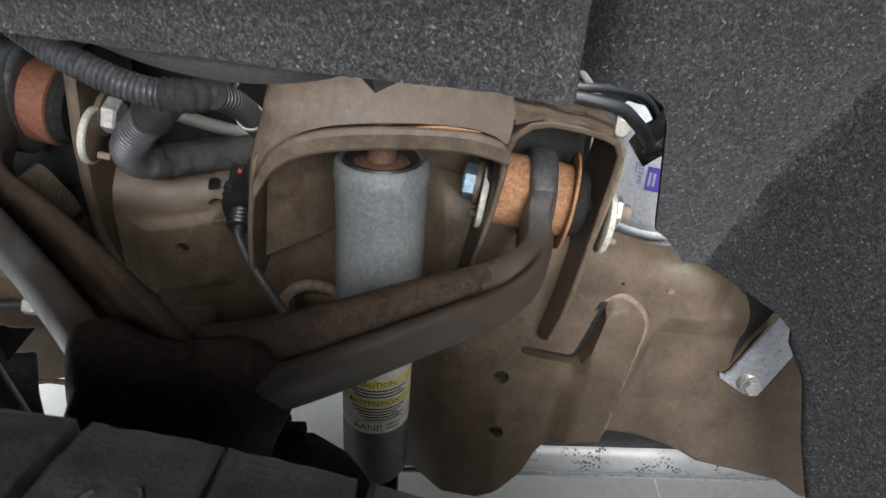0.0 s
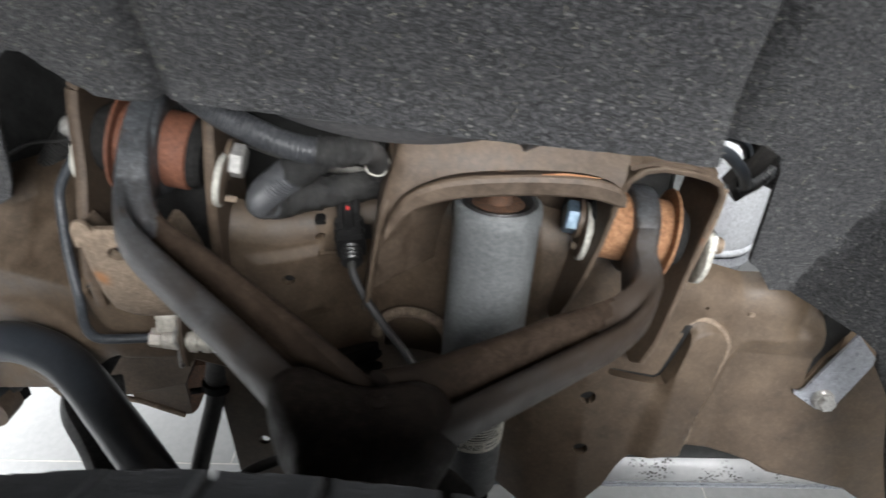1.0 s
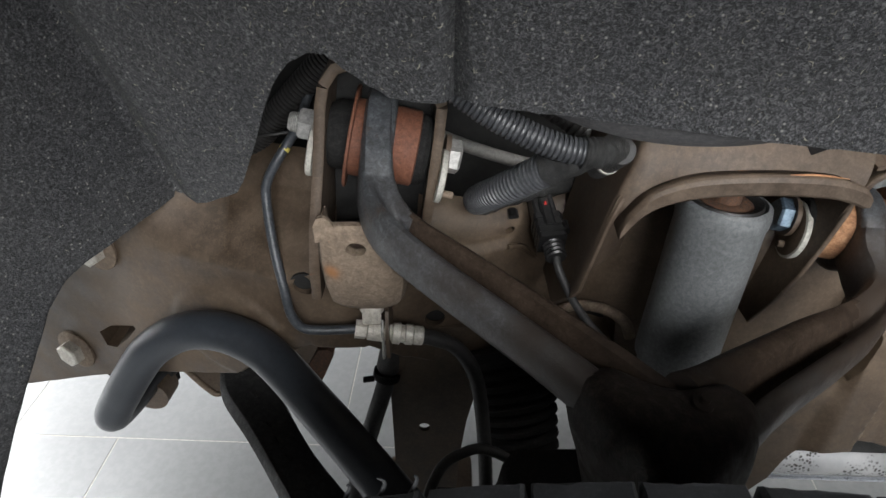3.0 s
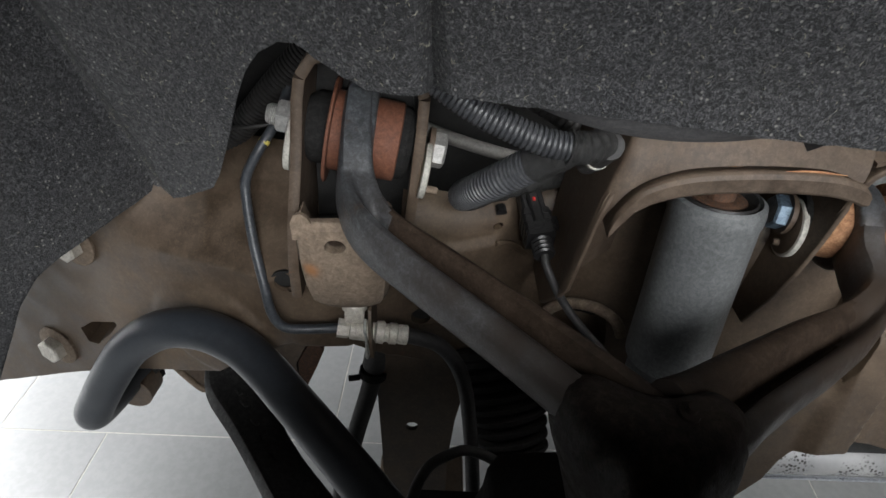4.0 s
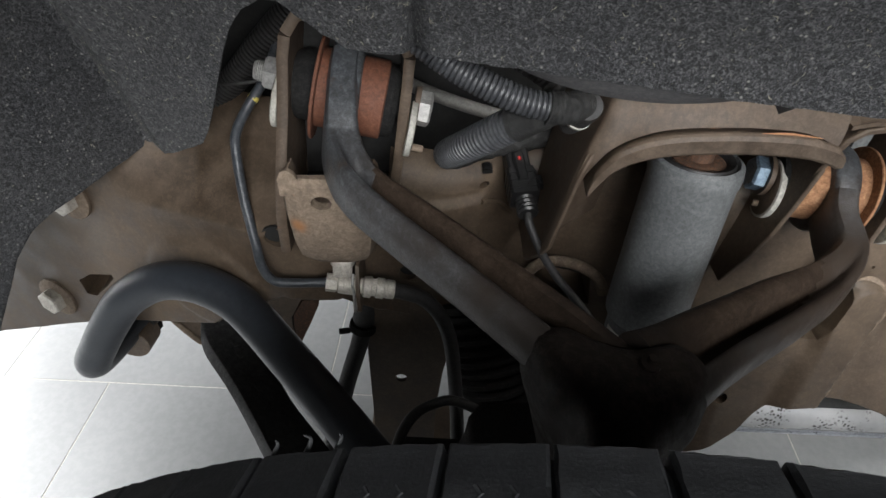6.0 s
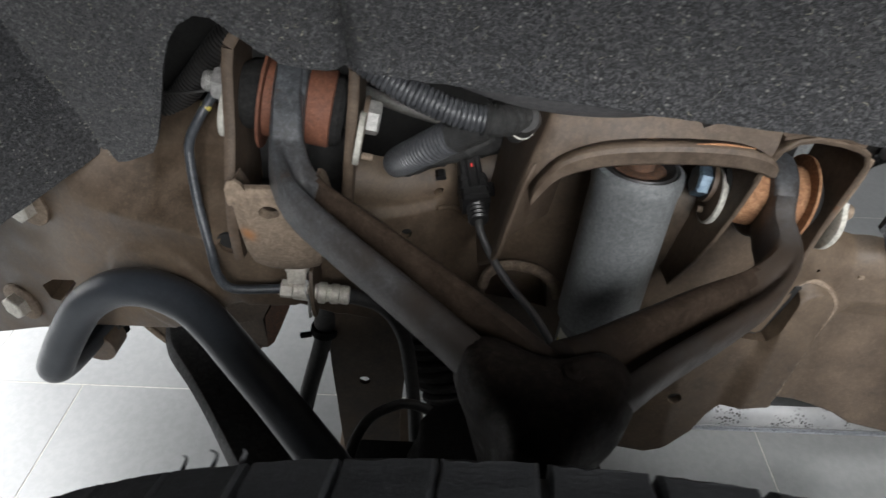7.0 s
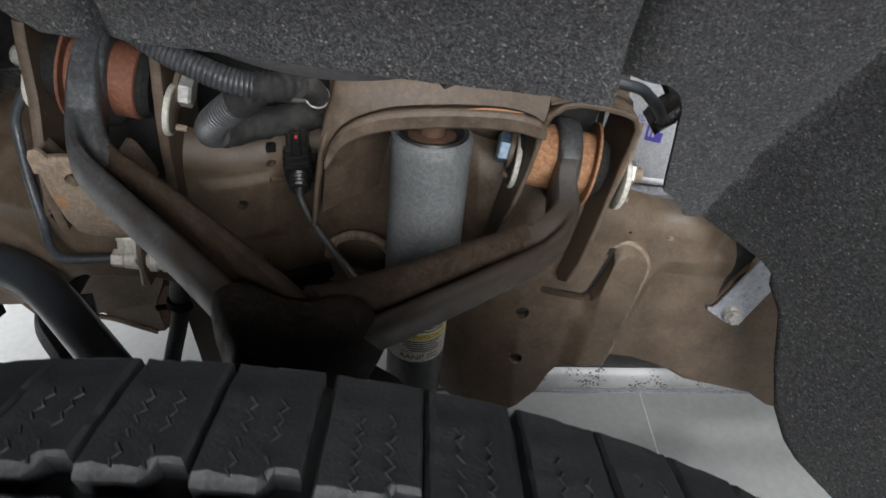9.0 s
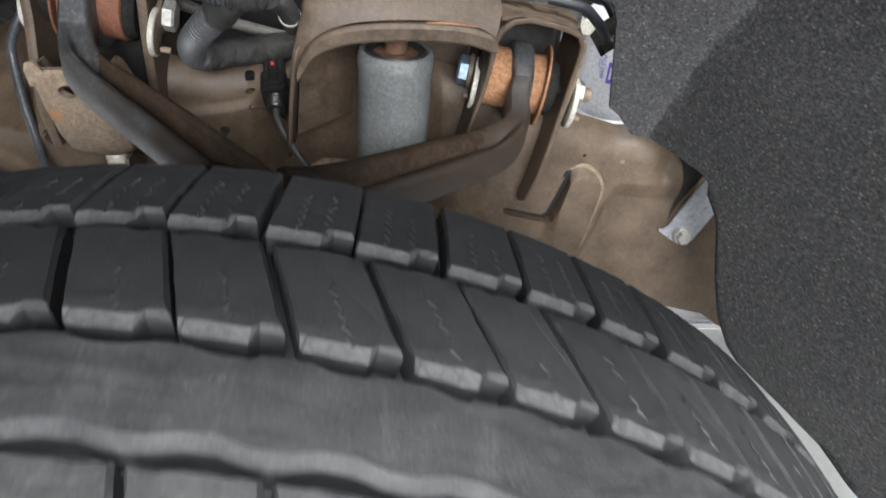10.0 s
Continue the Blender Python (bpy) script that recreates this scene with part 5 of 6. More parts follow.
# ---- stabiliser bar, link arm, crossmember and knuckle ----
def stabiliser_bar():
    ob = thing("stabiliser_bar", (-0.45, 0.43, 0.5), "satin black bent steel stabiliser bar", "stabiliser bar")
    pts = [(-0.60, 0.60, 0.36), (-0.612, 0.545, 0.362), (-0.621, 0.49, 0.366), (-0.615, 0.452, 0.388), (-0.592, 0.446, 0.425), (-0.567, 0.446, 0.461), (-0.545, 0.446, 0.488), (-0.520, 0.445, 0.507), (-0.497, 0.442, 0.518), (-0.472, 0.437, 0.522), (-0.448, 0.430, 0.520),
           (-0.425, 0.420, 0.513), (-0.403, 0.404, 0.503), (-0.381, 0.384, 0.493), (-0.337, 0.342, 0.476), (-0.288, 0.292, 0.458), (-0.25, 0.252, 0.44)]
    part("bar", tube(pts, 0.0185, 28, 5), BAR_BLACK, ob)
    part("rubber_bush", tube([(-0.606, 0.572, 0.361), (-0.609, 0.556, 0.3615), (-0.612, 0.54, 0.362)], 0.0225, 24, 4), RUBBER, ob, "black rubber bush round the bar")
    return ob


stabiliser_bar()


def bar_mount():
    ob = thing("bar_mount", (-0.625, 0.55, 0.35), "dark steel clamp holding the stabiliser bar under the rail", "clamp")
    part("clamp_plate", slab([(-0.70, 0.565, 0.345), (-0.665, 0.552, 0.318), (-0.64, 0.545, 0.306), (-0.612, 0.54, 0.318), (-0.605, 0.54, 0.385), (-0.69, 0.56, 0.36)], (0.01, 0.03, 0)), CAST, ob, smooth=30)
    part("clamp_strap", turn([(-0.014, 0.019), (-0.014, 0.024), (0.014, 0.024), (0.014, 0.019)], (-0.6135, 0.53, 0.345), (0.1, 1, 0.0), 28), BRACKET, ob)
    return ob


bar_mount()


def lower_link():
    """A cast arm seen past the stabiliser bar, with raised foundry figures too worn to read."""
    ob = thing("cast_link_arm", (-0.44, 0.45, 0.33), "rough black cast-iron link arm with raised foundry marks", "link arm")
    pts = [V(-0.500, 0.548, 0.365), V(-0.487, 0.512, 0.350), V(-0.462, 0.478, 0.338), V(-0.425, 0.428, 0.330), V(-0.385, 0.378, 0.325), V(-0.34, 0.32, 0.32)]
    path = smooth_path(pts, 5)
    rings = []
    for i, p in enumerate(path):
        t = (path[min(i + 1, len(path) - 1)] - path[max(i - 1, 0)]).normalized()
        s = t.cross(Vector((0.1, 0.5, 0.85))).normalized()
        u = s.cross(t)
        w, h = 0.031 + 0.003 * math.sin(i * 0.35), 0.012
        rings.append([p + s * (w * a) + u * (h * b) for a, b in ((-1, -0.6), (-1, 0.2), (-0.92, 0.55), (-0.8, 0.62), (-0.7, 0.5), (0.7, 0.5), (0.8, 0.62), (0.92, 0.55), (1, 0.2), (1, -0.6), (0.8, -1), (-0.8, -1))])
    bm = bmesh.new()
    loft(bm, rings)
    part("arm_casting", bm, LINK, ob, smooth=45)
    for k in range(5):
        f = 0.22 + 0.09 * k
        i = int(f * (len(path) - 1))
        p = path[i]
        part("foundry_mark", box(p + V(0.003, -0.004, 0.0062), (0.006, 0.010, 0.004), (30, 20, 50 + 9 * (k % 3)), 0.001), LINK, ob)
    return ob


lower_link()


def crossmember():
    ob = thing("crossmember_strut", (-0.275, 0.47, 0.20), "brown steel crossmember strut with a drilled hole", "crossmember")
    y = 0.464
    plate = part("strut_plate", slab([(-0.314, y, 0.50), (-0.3165, y, 0.40), (-0.3175, y, 0.26), (-0.316, y, 0.12), (-0.25, y, 0.12), (-0.243, y, 0.29), (-0.235, y, 0.36), (-0.215, y, 0.46), (-0.21, y, 0.50)], (0, 0.005, 0),
                                     [circle((-0.282, y, 0.350), (1, 0, 0), (0, 0, 1), 0.0068, 18)]), CHASSIS, ob, smooth=30)
    part("strut_flange", slab([(-0.317, y + 0.004, 0.47), (-0.318, y + 0.004, 0.12), (-0.318, y + 0.075, 0.12), (-0.317, y + 0.075, 0.44)], (0.004, 0, 0)), CHASSIS, ob, smooth=30)
    part("strut_foot", box((-0.28, 0.52, 0.115), (0.12, 0.14, 0.03), bevel=0.006), CHASSIS, ob)
    return ob


crossmember()


def rust_tab():
    ob = thing("lower_mount", (-0.49, 0.70, 0.15), "rusty brown lower mounting bracket hanging inboard of the rail", "bracket")
    part("bracket_web", slab([(-0.690, 0.665, 0.40), (-0.660, 0.665, 0.27), (-0.625, 0.662, 0.205), (-0.607, 0.660, 0.190), (-0.590, 0.68, 0.196), (-0.566, 0.70, 0.180), (-0.555, 0.70, 0.166), (-0.530, 0.70, 0.155), (-0.492, 0.70, 0.133), (-0.480, 0.70, 0.134), (-0.478, 0.70, 0.20), (-0.455, 0.70, 0.245), (-0.455, 0.70, 0.45)], (0.0, 0.045, 0.012)), BRACKET, ob, smooth=30)
    part("turned_rim", tube([(-0.676, 0.664, 0.30), (-0.650, 0.662, 0.245), (-0.622, 0.659, 0.200), (-0.606, 0.659, 0.188), (-0.588, 0.680, 0.193), (-0.560, 0.698, 0.170), (-0.530, 0.699, 0.153), (-0.492, 0.699, 0.132)], 0.0045, 10, 5), DUSTY, ob, "dusty tan turned rim")
    part("end_face", slab([(-0.480, 0.698, 0.136), (-0.468, 0.70, 0.147), (-0.449, 0.702, 0.187), (-0.432, 0.704, 0.226), (-0.440, 0.704, 0.236), (-0.456, 0.702, 0.236), (-0.474, 0.70, 0.205)], (0.0, 0.040, 0.010)), RUSTY_MOUNT, ob, "dark rusty end face", smooth=30)
    part("hanger", box((-0.515, 0.615, 0.42), (0.11, 0.22, 0.05), (0, 0, 0), 0.004), CAST, ob)
    return ob


rust_tab()


def knuckle():
    ob = thing("steering_knuckle", (-0.14, 0.28, 0.36), "black cast steering knuckle below the upper arm", "knuckle")
    rings = []
    for z, x0, x1, y0, y1 in ((0.30, -0.25, -0.02, 0.16, 0.33), (0.40, -0.235, -0.045, 0.17, 0.335), (0.455, -0.215, -0.066, 0.19, 0.338), (0.478, -0.212, -0.09, 0.20, 0.338), (0.482, -0.208, -0.105, 0.205, 0.334)):
        rings.append([Vector((x0, y0 + 0.02, z)), Vector((x0 + 0.02, y0, z)), Vector((x1 - 0.02, y0, z)), Vector((x1, y0 + 0.02, z)), Vector((x1, y1 - 0.015, z)), Vector((x1 - 0.012, y1, z)), Vector((x0 + 0.012, y1, z)), Vector((x0, y1 - 0.015, z))])
    bm = bmesh.new()
    loft(bm, rings)
    part("casting", bm, CAST, ob, smooth=40)
    part("stub", turn([(0, 0.03), (0.06, 0.026), (0.12, 0.022), (0.160, 0.018), (0.172, 0.018)], (-0.135, 0.24, 0.465), (0.05, -0.09, 1), 24), CAST, ob)
    part("side_lug", box((-0.242, 0.30, 0.415), (0.062, 0.075, 0.026), (0, 4, 0), 0.006), CAST, ob)
    part("raised_edge", box((-0.118, 0.334, 0.485), (0.024, 0.012, 0.010), (0, 0, 0), 0.003), CAST, ob)
    return ob


knuckle()


def rubber_boot():
    ob = thing("drive_shaft_boot", (-0.19, 0.42, 0.42), "black ribbed rubber drive shaft boot", "boot")
    start, ax = V(-0.1955, 0.466, 0.468), (V(-0.172, 0.395, 0.370) - V(-0.200, 0.480, 0.490)).normalized()
    prof = []
    for k in range(9):
        h = 0.012 * k
        r = 0.048 - 0.0018 * k
        prof += [(h, r - 0.006), (h + 0.003, r), (h + 0.007, r), (h + 0.010, r - 0.006)]
    part("bellows", turn(prof, start, ax, 36), BOOT, ob)
    part("clamp_band", turn([(-0.004, 0.0445), (-0.004, 0.0462), (0.003, 0.0462), (0.003, 0.0445)], start - ax * 0.002, ax, 36), CAST, ob, "dark clamp band")
    return ob


rubber_boot()


# ---- brake pipe and hose ----
def brake_line():
    pipe = thing("brake_pipe", (-0.395, 0.44, 0.56), "blue-black coated steel brake pipe", "brake pipe")
    part("pipe", tube([(-0.368, 0.545, 0.745), (-0.376, 0.525, 0.715), (-0.386, 0.503, 0.692), (-0.398, 0.489, 0.676), (-0.411, 0.482, 0.655), (-0.4135, 0.476, 0.638), (-0.408, 0.455, 0.605), (-0.399, 0.434, 0.573), (-0.392, 0.418, 0.5585), (-0.381, 0.408, 0.5515), (-0.365, 0.407, 0.5495), (-0.333, 0.4105, 0.5475)], 0.0042, 14, 6), PIPE_BLUE, pipe)
    part("paint_dab", turn([(-0.002, 0.0043), (-0.0015, 0.0047), (0.0015, 0.0047), (0.002, 0.0043)], (-0.3946, 0.4925, 0.6800), (-0.5, -0.6, -0.65), 14), YELLOW, pipe, "dab of yellow paint")
    union = thing("brake_hose_union", (-0.31, 0.412, 0.54), "pale passivated brake hose union in a spring clip", "union")
    ax = (V(-0.281, 0.4125, 0.538) - V(-0.333, 0.4105, 0.5475)).normalized()
    o = V(-0.336, 0.4103, 0.548)
    part("pipe_nut", hexagon(o, ax, 0.0145, 0.010, None, 0.3), BRASSY, union)
    part("union_body", turn([(0.010, 0.006), (0.011, 0.0085), (0.026, 0.009), (0.027, 0.0075), (0.031, 0.0075)], o, ax, 20), BRASSY, union)
    part("hose_ferrule", turn([(0.031, 0.0065), (0.033, 0.0095), (0.039, 0.0098), (0.040, 0.0078), (0.043, 0.0078), (0.044, 0.0092), (0.050, 0.0092), (0.051, 0.0078), (0.053, 0.0085), (0.059, 0.0085), (0.060, 0.0065)], o, ax, 24), BRASSY, union)
    part("support_plate", slab([o + ax * 0.0275 + V(0, dy, dz) for dy, dz in ((-0.012, 0.010), (-0.014, -0.004), (-0.012, -0.020), (0.004, -0.022), (0.030, -0.005), (0.030, 0.025), (-0.002, 0.025))], ax * 0.003), BRACKET, union, smooth=30)
    part("spring_clip", tube([o + ax * 0.025 + V(0, dy, dz) for dy, dz in ((-0.004, 0.017), (-0.012, 0.010), (-0.009, 0.0), (-0.012, -0.010), (-0.014, -0.018), (-0.006, -0.021), (-0.002, -0.014))], 0.0012, 8), ZINC, union)
    hose = thing("brake_hose", (-0.22, 0.4, 0.45), "black rubber brake hose curving downwards", "hose")
    part("hose", tube([o + ax * 0.055, (-0.268, 0.4135, 0.533), (-0.252, 0.415, 0.524), (-0.238, 0.412, 0.508), (-0.228, 0.405, 0.483), (-0.223, 0.392, 0.445), (-0.220, 0.375, 0.40), (-0.219, 0.355, 0.36)], 0.0068, 14, 6), RUBBER, hose)
    rod = thing("breather_hose", (-0.34, 0.46, 0.42), "black rubber breather hose held in a clip", "hose")
    part("hose", tube([(-0.308, 0.478, 0.480), (-0.315, 0.472, 0.452), (-0.324, 0.463, 0.412), (-0.341, 0.446, 0.360), (-0.360, 0.418, 0.292), (-0.372, 0.395, 0.24)], lambda f, i: 0.0125 if f < 0.3 else 0.0095, 16, 6), RUBBER, rod)
    part("hose_clip", turn([(-0.004, 0.0128), (-0.004, 0.0145), (0.004, 0.0145), (0.004, 0.0128)], (-0.3195, 0.4675, 0.432), (0.2, 0.2, 0.95), 20), CAST, rod)
    part("clip_ear", box((-0.338, 0.460, 0.432), (0.012, 0.004, 0.006), (0, 0, 10), 0.001), CAST, rod)
    loop = thing("sensor_lead", (-0.255, 0.35, 0.44), "thin black sensor lead looping over the knuckle", "cable")
    part("lead", tube([(-0.276, 0.300, 0.44), (-0.270, 0.325, 0.446), (-0.259, 0.346, 0.447), (-0.243, 0.360, 0.443), (-0.225, 0.367, 0.440), (-0.200, 0.362, 0.430), (-0.19, 0.345, 0.415)], 0.0048, 12, 6), RUBBER, loop)


brake_line()


# ---- wiring harness ----
def harness():
    main = thing("wiring_conduit", (-0.2, 0.43, 0.72), "grey-black corrugated wiring conduit, dusty and taped at the joint", "conduit", "wiring conduits")
    part("conduit", corrugated([(-0.285, 0.402, 0.792), (-0.255, 0.388, 0.774), (-0.228, 0.379, 0.757), (-0.202, 0.373, 0.745), (-0.183, 0.371, 0.738), (-0.167, 0.371, 0.7345)], 0.0090), CONDUIT, main)
    part("tape_joint", rumple(tube([(-0.170, 0.371, 0.735), (-0.162, 0.3715, 0.7335), (-0.154, 0.374, 0.733), (-0.147, 0.381, 0.732), (-0.141, 0.393, 0.731)], lambda f, i: 0.0104 + 0.0006 * math.sin(i * 0.9) - 0.001 * f, 22, 12), 0.0009, 150), TAPE, main, "black tape wound round the joint")
    part("branch_tape", rumple(tube([(-0.164, 0.374, 0.732), (-0.172, 0.378, 0.727), (-0.181, 0.384, 0.720), (-0.187, 0.388, 0.715)], lambda f, i: 0.0100 + 0.0034 * f, 22, 12), 0.0010, 150), TAPE, main)
    low = thing("wiring_conduit", (-0.21, 0.42, 0.66), "grey corrugated branch conduit bending under the harness", "conduit", "wiring conduits")
    part("conduit", corrugated([(-0.184, 0.3855, 0.7175), (-0.194, 0.391, 0.709), (-0.206, 0.398, 0.698), (-0.219, 0.411, 0.683), (-0.228, 0.430, 0.667), (-0.231, 0.447, 0.655), (-0.226, 0.461, 0.648)], 0.0120), CONDUIT, low)
    part("taped_tail", rumple(tube([(-0.229, 0.456, 0.650), (-0.218, 0.470, 0.646), (-0.200, 0.485, 0.643), (-0.178, 0.500, 0.640), (-0.155, 0.512, 0.638), (-0.135, 0.52, 0.637)], lambda f, i: 0.0135, 26, 14), 0.0022, 120), TAPE, low, "dusty black tape")
    back = thing("wiring_conduit", (-0.16, 0.45, 0.75), "black ribbed conduit running behind the liner edge", "conduit", "wiring conduits")
    part("conduit", corrugated([(-0.235, 0.462, 0.760), (-0.21, 0.460, 0.748), (-0.185, 0.457, 0.735), (-0.162, 0.453, 0.722), (-0.150, 0.452, 0.712)], 0.0095, 0.005), PLASTIC, back)
    tail = thing("wiring_conduit", (-0.14, 0.46, 0.69), "black ribbed conduit tail with a pale cable tie", "conduit", "wiring conduits")
    part("conduit", corrugated([(-0.142, 0.378, 0.732), (-0.138, 0.392, 0.724), (-0.136, 0.410, 0.712), (-0.136, 0.428, 0.698), (-0.138, 0.445, 0.685)], 0.0088), PLASTIC, tail)
    part("cable_tie", turn([(-0.0018, 0.0089), (-0.0018, 0.0098), (0.0018, 0.0098), (0.0018, 0.0089)], (-0.1365, 0.425, 0.7005), (0.0, 0.8, -0.6), 24), WASHER, tail, "pale cable tie")
    notch = thing("wiring_conduit", (-0.40, 0.53, 0.70), "dusty black corrugated conduit rising behind the liner", "conduit", "wiring conduits")
    part("conduit", corrugated([(-0.318, 0.520, 0.787), (-0.338, 0.525, 0.765), (-0.362, 0.529, 0.740), (-0.389, 0.532, 0.713), (-0.418, 0.537, 0.682), (-0.45, 0.543, 0.648), (-0.48, 0.55, 0.61)], 0.0125, 0.004), PLASTIC, notch)
    wire = thing("thin_wire", (-0.42, 0.5, 0.69), "thin black wire crossing behind the liner", "cable")
    part("wire", tube([(-0.47, 0.52, 0.668), (-0.44, 0.508, 0.684), (-0.41, 0.502, 0.6885), (-0.388, 0.506, 0.690), (-0.37, 0.52, 0.69)], 0.0016, 8), RUBBER, wire)
    steer = thing("steel_tube", (-0.25, 0.54, 0.66), "dusty grey-brown steel tube behind the brackets", "pipe")
    part("tube", tube([(-0.345, 0.565, 0.695), (-0.304, 0.557, 0.682), (-0.251, 0.546, 0.662), (-0.197, 0.545, 0.643), (-0.12, 0.55, 0.62)], 0.0062, 16, 5), TUBE_GREY, steer)
    plug = thing("wiring_connector", (-0.165, 0.476, 0.61), "black wiring connector with red locking tabs", "connector")
    start, d = V(-0.172, 0.505, 0.627), V(0.115, -0.945, -0.30).normalized()
    side = V(1, 0, 0) - d * d.x
    side.normalize()
    up = side.cross(d).normalized()
    up = up if up.z > 0 else -up

    def block(name, s0, s1, half_w, low, high, mat, label="", shift=0.0):
        o = start + d * s0 + side * shift
        bm = slab([o + side * a + up * b for a, b in ((-half_w, low), (half_w, low), (half_w, high - 0.002), (half_w - 0.002, high), (-half_w + 0.002, high), (-half_w, high - 0.002))], d * (s1 - s0))
        return part(name, bm, mat, plug, label, smooth=30)

    block("plug_body", -0.006, 0.032, 0.0100, -0.009, 0.0085, PLUG)
    block("plug_shell", 0.030, 0.058, 0.0122, -0.0105, 0.0105, PLUG)
    block("latch", 0.016, 0.046, 0.0050, 0.006, 0.0128, PLUG)
    block("lock_tab", -0.007, -0.003, 0.0085, 0.0060, 0.0102, RED, "red locking tab")
    block("lock_button", 0.0210, 0.0248, 0.0024, 0.010, 0.0138, RED, "red locking button")
    for k in range(3):
        block("shell_rib", 0.034 + 0.008 * k, 0.037 + 0.008 * k, 0.0130, -0.010, 0.0112, PLUG)
    block("wire_holder", 0.012, 0.020, 0.0045, -0.008, -0.002, PLUG, "", -0.026)
    block("side_clip", 0.036, 0.046, 0.004, -0.004, 0.004, PLUG, "", 0.0145)
    for k in range(4):
        part("ribbing", turn([(0, 0.0080), (0.0018, 0.0094), (0.0036, 0.0080)], start + d * (0.058 + 0.0042 * k), d, 16), PLUG, plug)
    lead = thing("connector_lead", (-0.13, 0.45, 0.54), "thin black lead running down from the connector", "cable")
    part("lead", tube([start + d * 0.073, start + d * 0.080 + V(0, 0, -0.003), (-0.157, 0.422, 0.588), (-0.148, 0.416, 0.572), (-0.134, 0.404, 0.556), (-0.118, 0.386, 0.545), (-0.104, 0.368, 0.530), (-0.096, 0.36, 0.505)], 0.0036, 12, 6), RUBBER, lead)


harness()


# ---- behind the rail at the rear pivot ----
def canister():
    """A plain silver can; its maker's mark is a coloured shape."""
    ob = thing("silver_canister", (0.28, 0.715, 0.40), "silver cylindrical canister with purple printing", "canister")
    o, ax = V(0.280, 0.715, 0.457), V(0.02, 0.03, 1.0).normalized()
    part("can", turn([(-0.004, 0.058), (0.0, 0.0625), (0.008, 0.0622), (0.011, 0.0632), (0.02, 0.0635), (0.13, 0.0635), (0.14, 0.060), (0.145, 0.05)], o, ax, 64), SILVER, ob)
    part("rolled_seam", turn([(-0.003, 0.0625), (0.0, 0.0648), (0.004, 0.0648), (0.007, 0.0625)], o, ax, 64), SILVER, ob)
    part("base_cap", turn([(-0.06, 0.045), (-0.024, 0.060), (-0.018, 0.0640), (-0.014, 0.0630), (-0.004, 0.0585)], o, ax, 64), STEEL, ob, "dull steel base cap")
    side = (V(1, 0, 0) - ax * ax.x).normalized()
    out = side.cross(ax).normalized()
    if out.y > 0:
        out = -out

    def place(u, v):
        a = (u - 0.0365) / 0.0635
        return o + ax * (0.087 + v) + (side * math.sin(a) + out * math.cos(a)) * 0.0638

    def sheet(name, u0, u1, v0, v1, mat):
        bm = bmesh.new()
        loft(bm, [[place(u0 + (u1 - u0) * i / 10, v0), place(u0 + (u1 - u0) * i / 10, v1)] for i in range(11)], closed=False)
        return part(name, bm, mat, ob, smooth=60)

    sheet("printed_block", -0.003, 0.014, -0.026, 0.004, PURPLE)["label"] = "purple printed maker's mark"
    sheet("printed_block", 0.014, 0.018, -0.026, -0.012, PURPLE)
    for k in range(2):
        sheet("printed_line", 0.000 + 0.005 * k, 0.003 + 0.005 * k, -0.020, -0.003, SILVER)
    lettering("PG5399F", 0.0095, lambda u, v: place(-0.0115 + v, -0.009 - u + 0.004), PURPLE, ob)
    sheet("printed_line", -0.0175, -0.0165, -0.008, 0.006, PURPLE)
    return ob


canister()


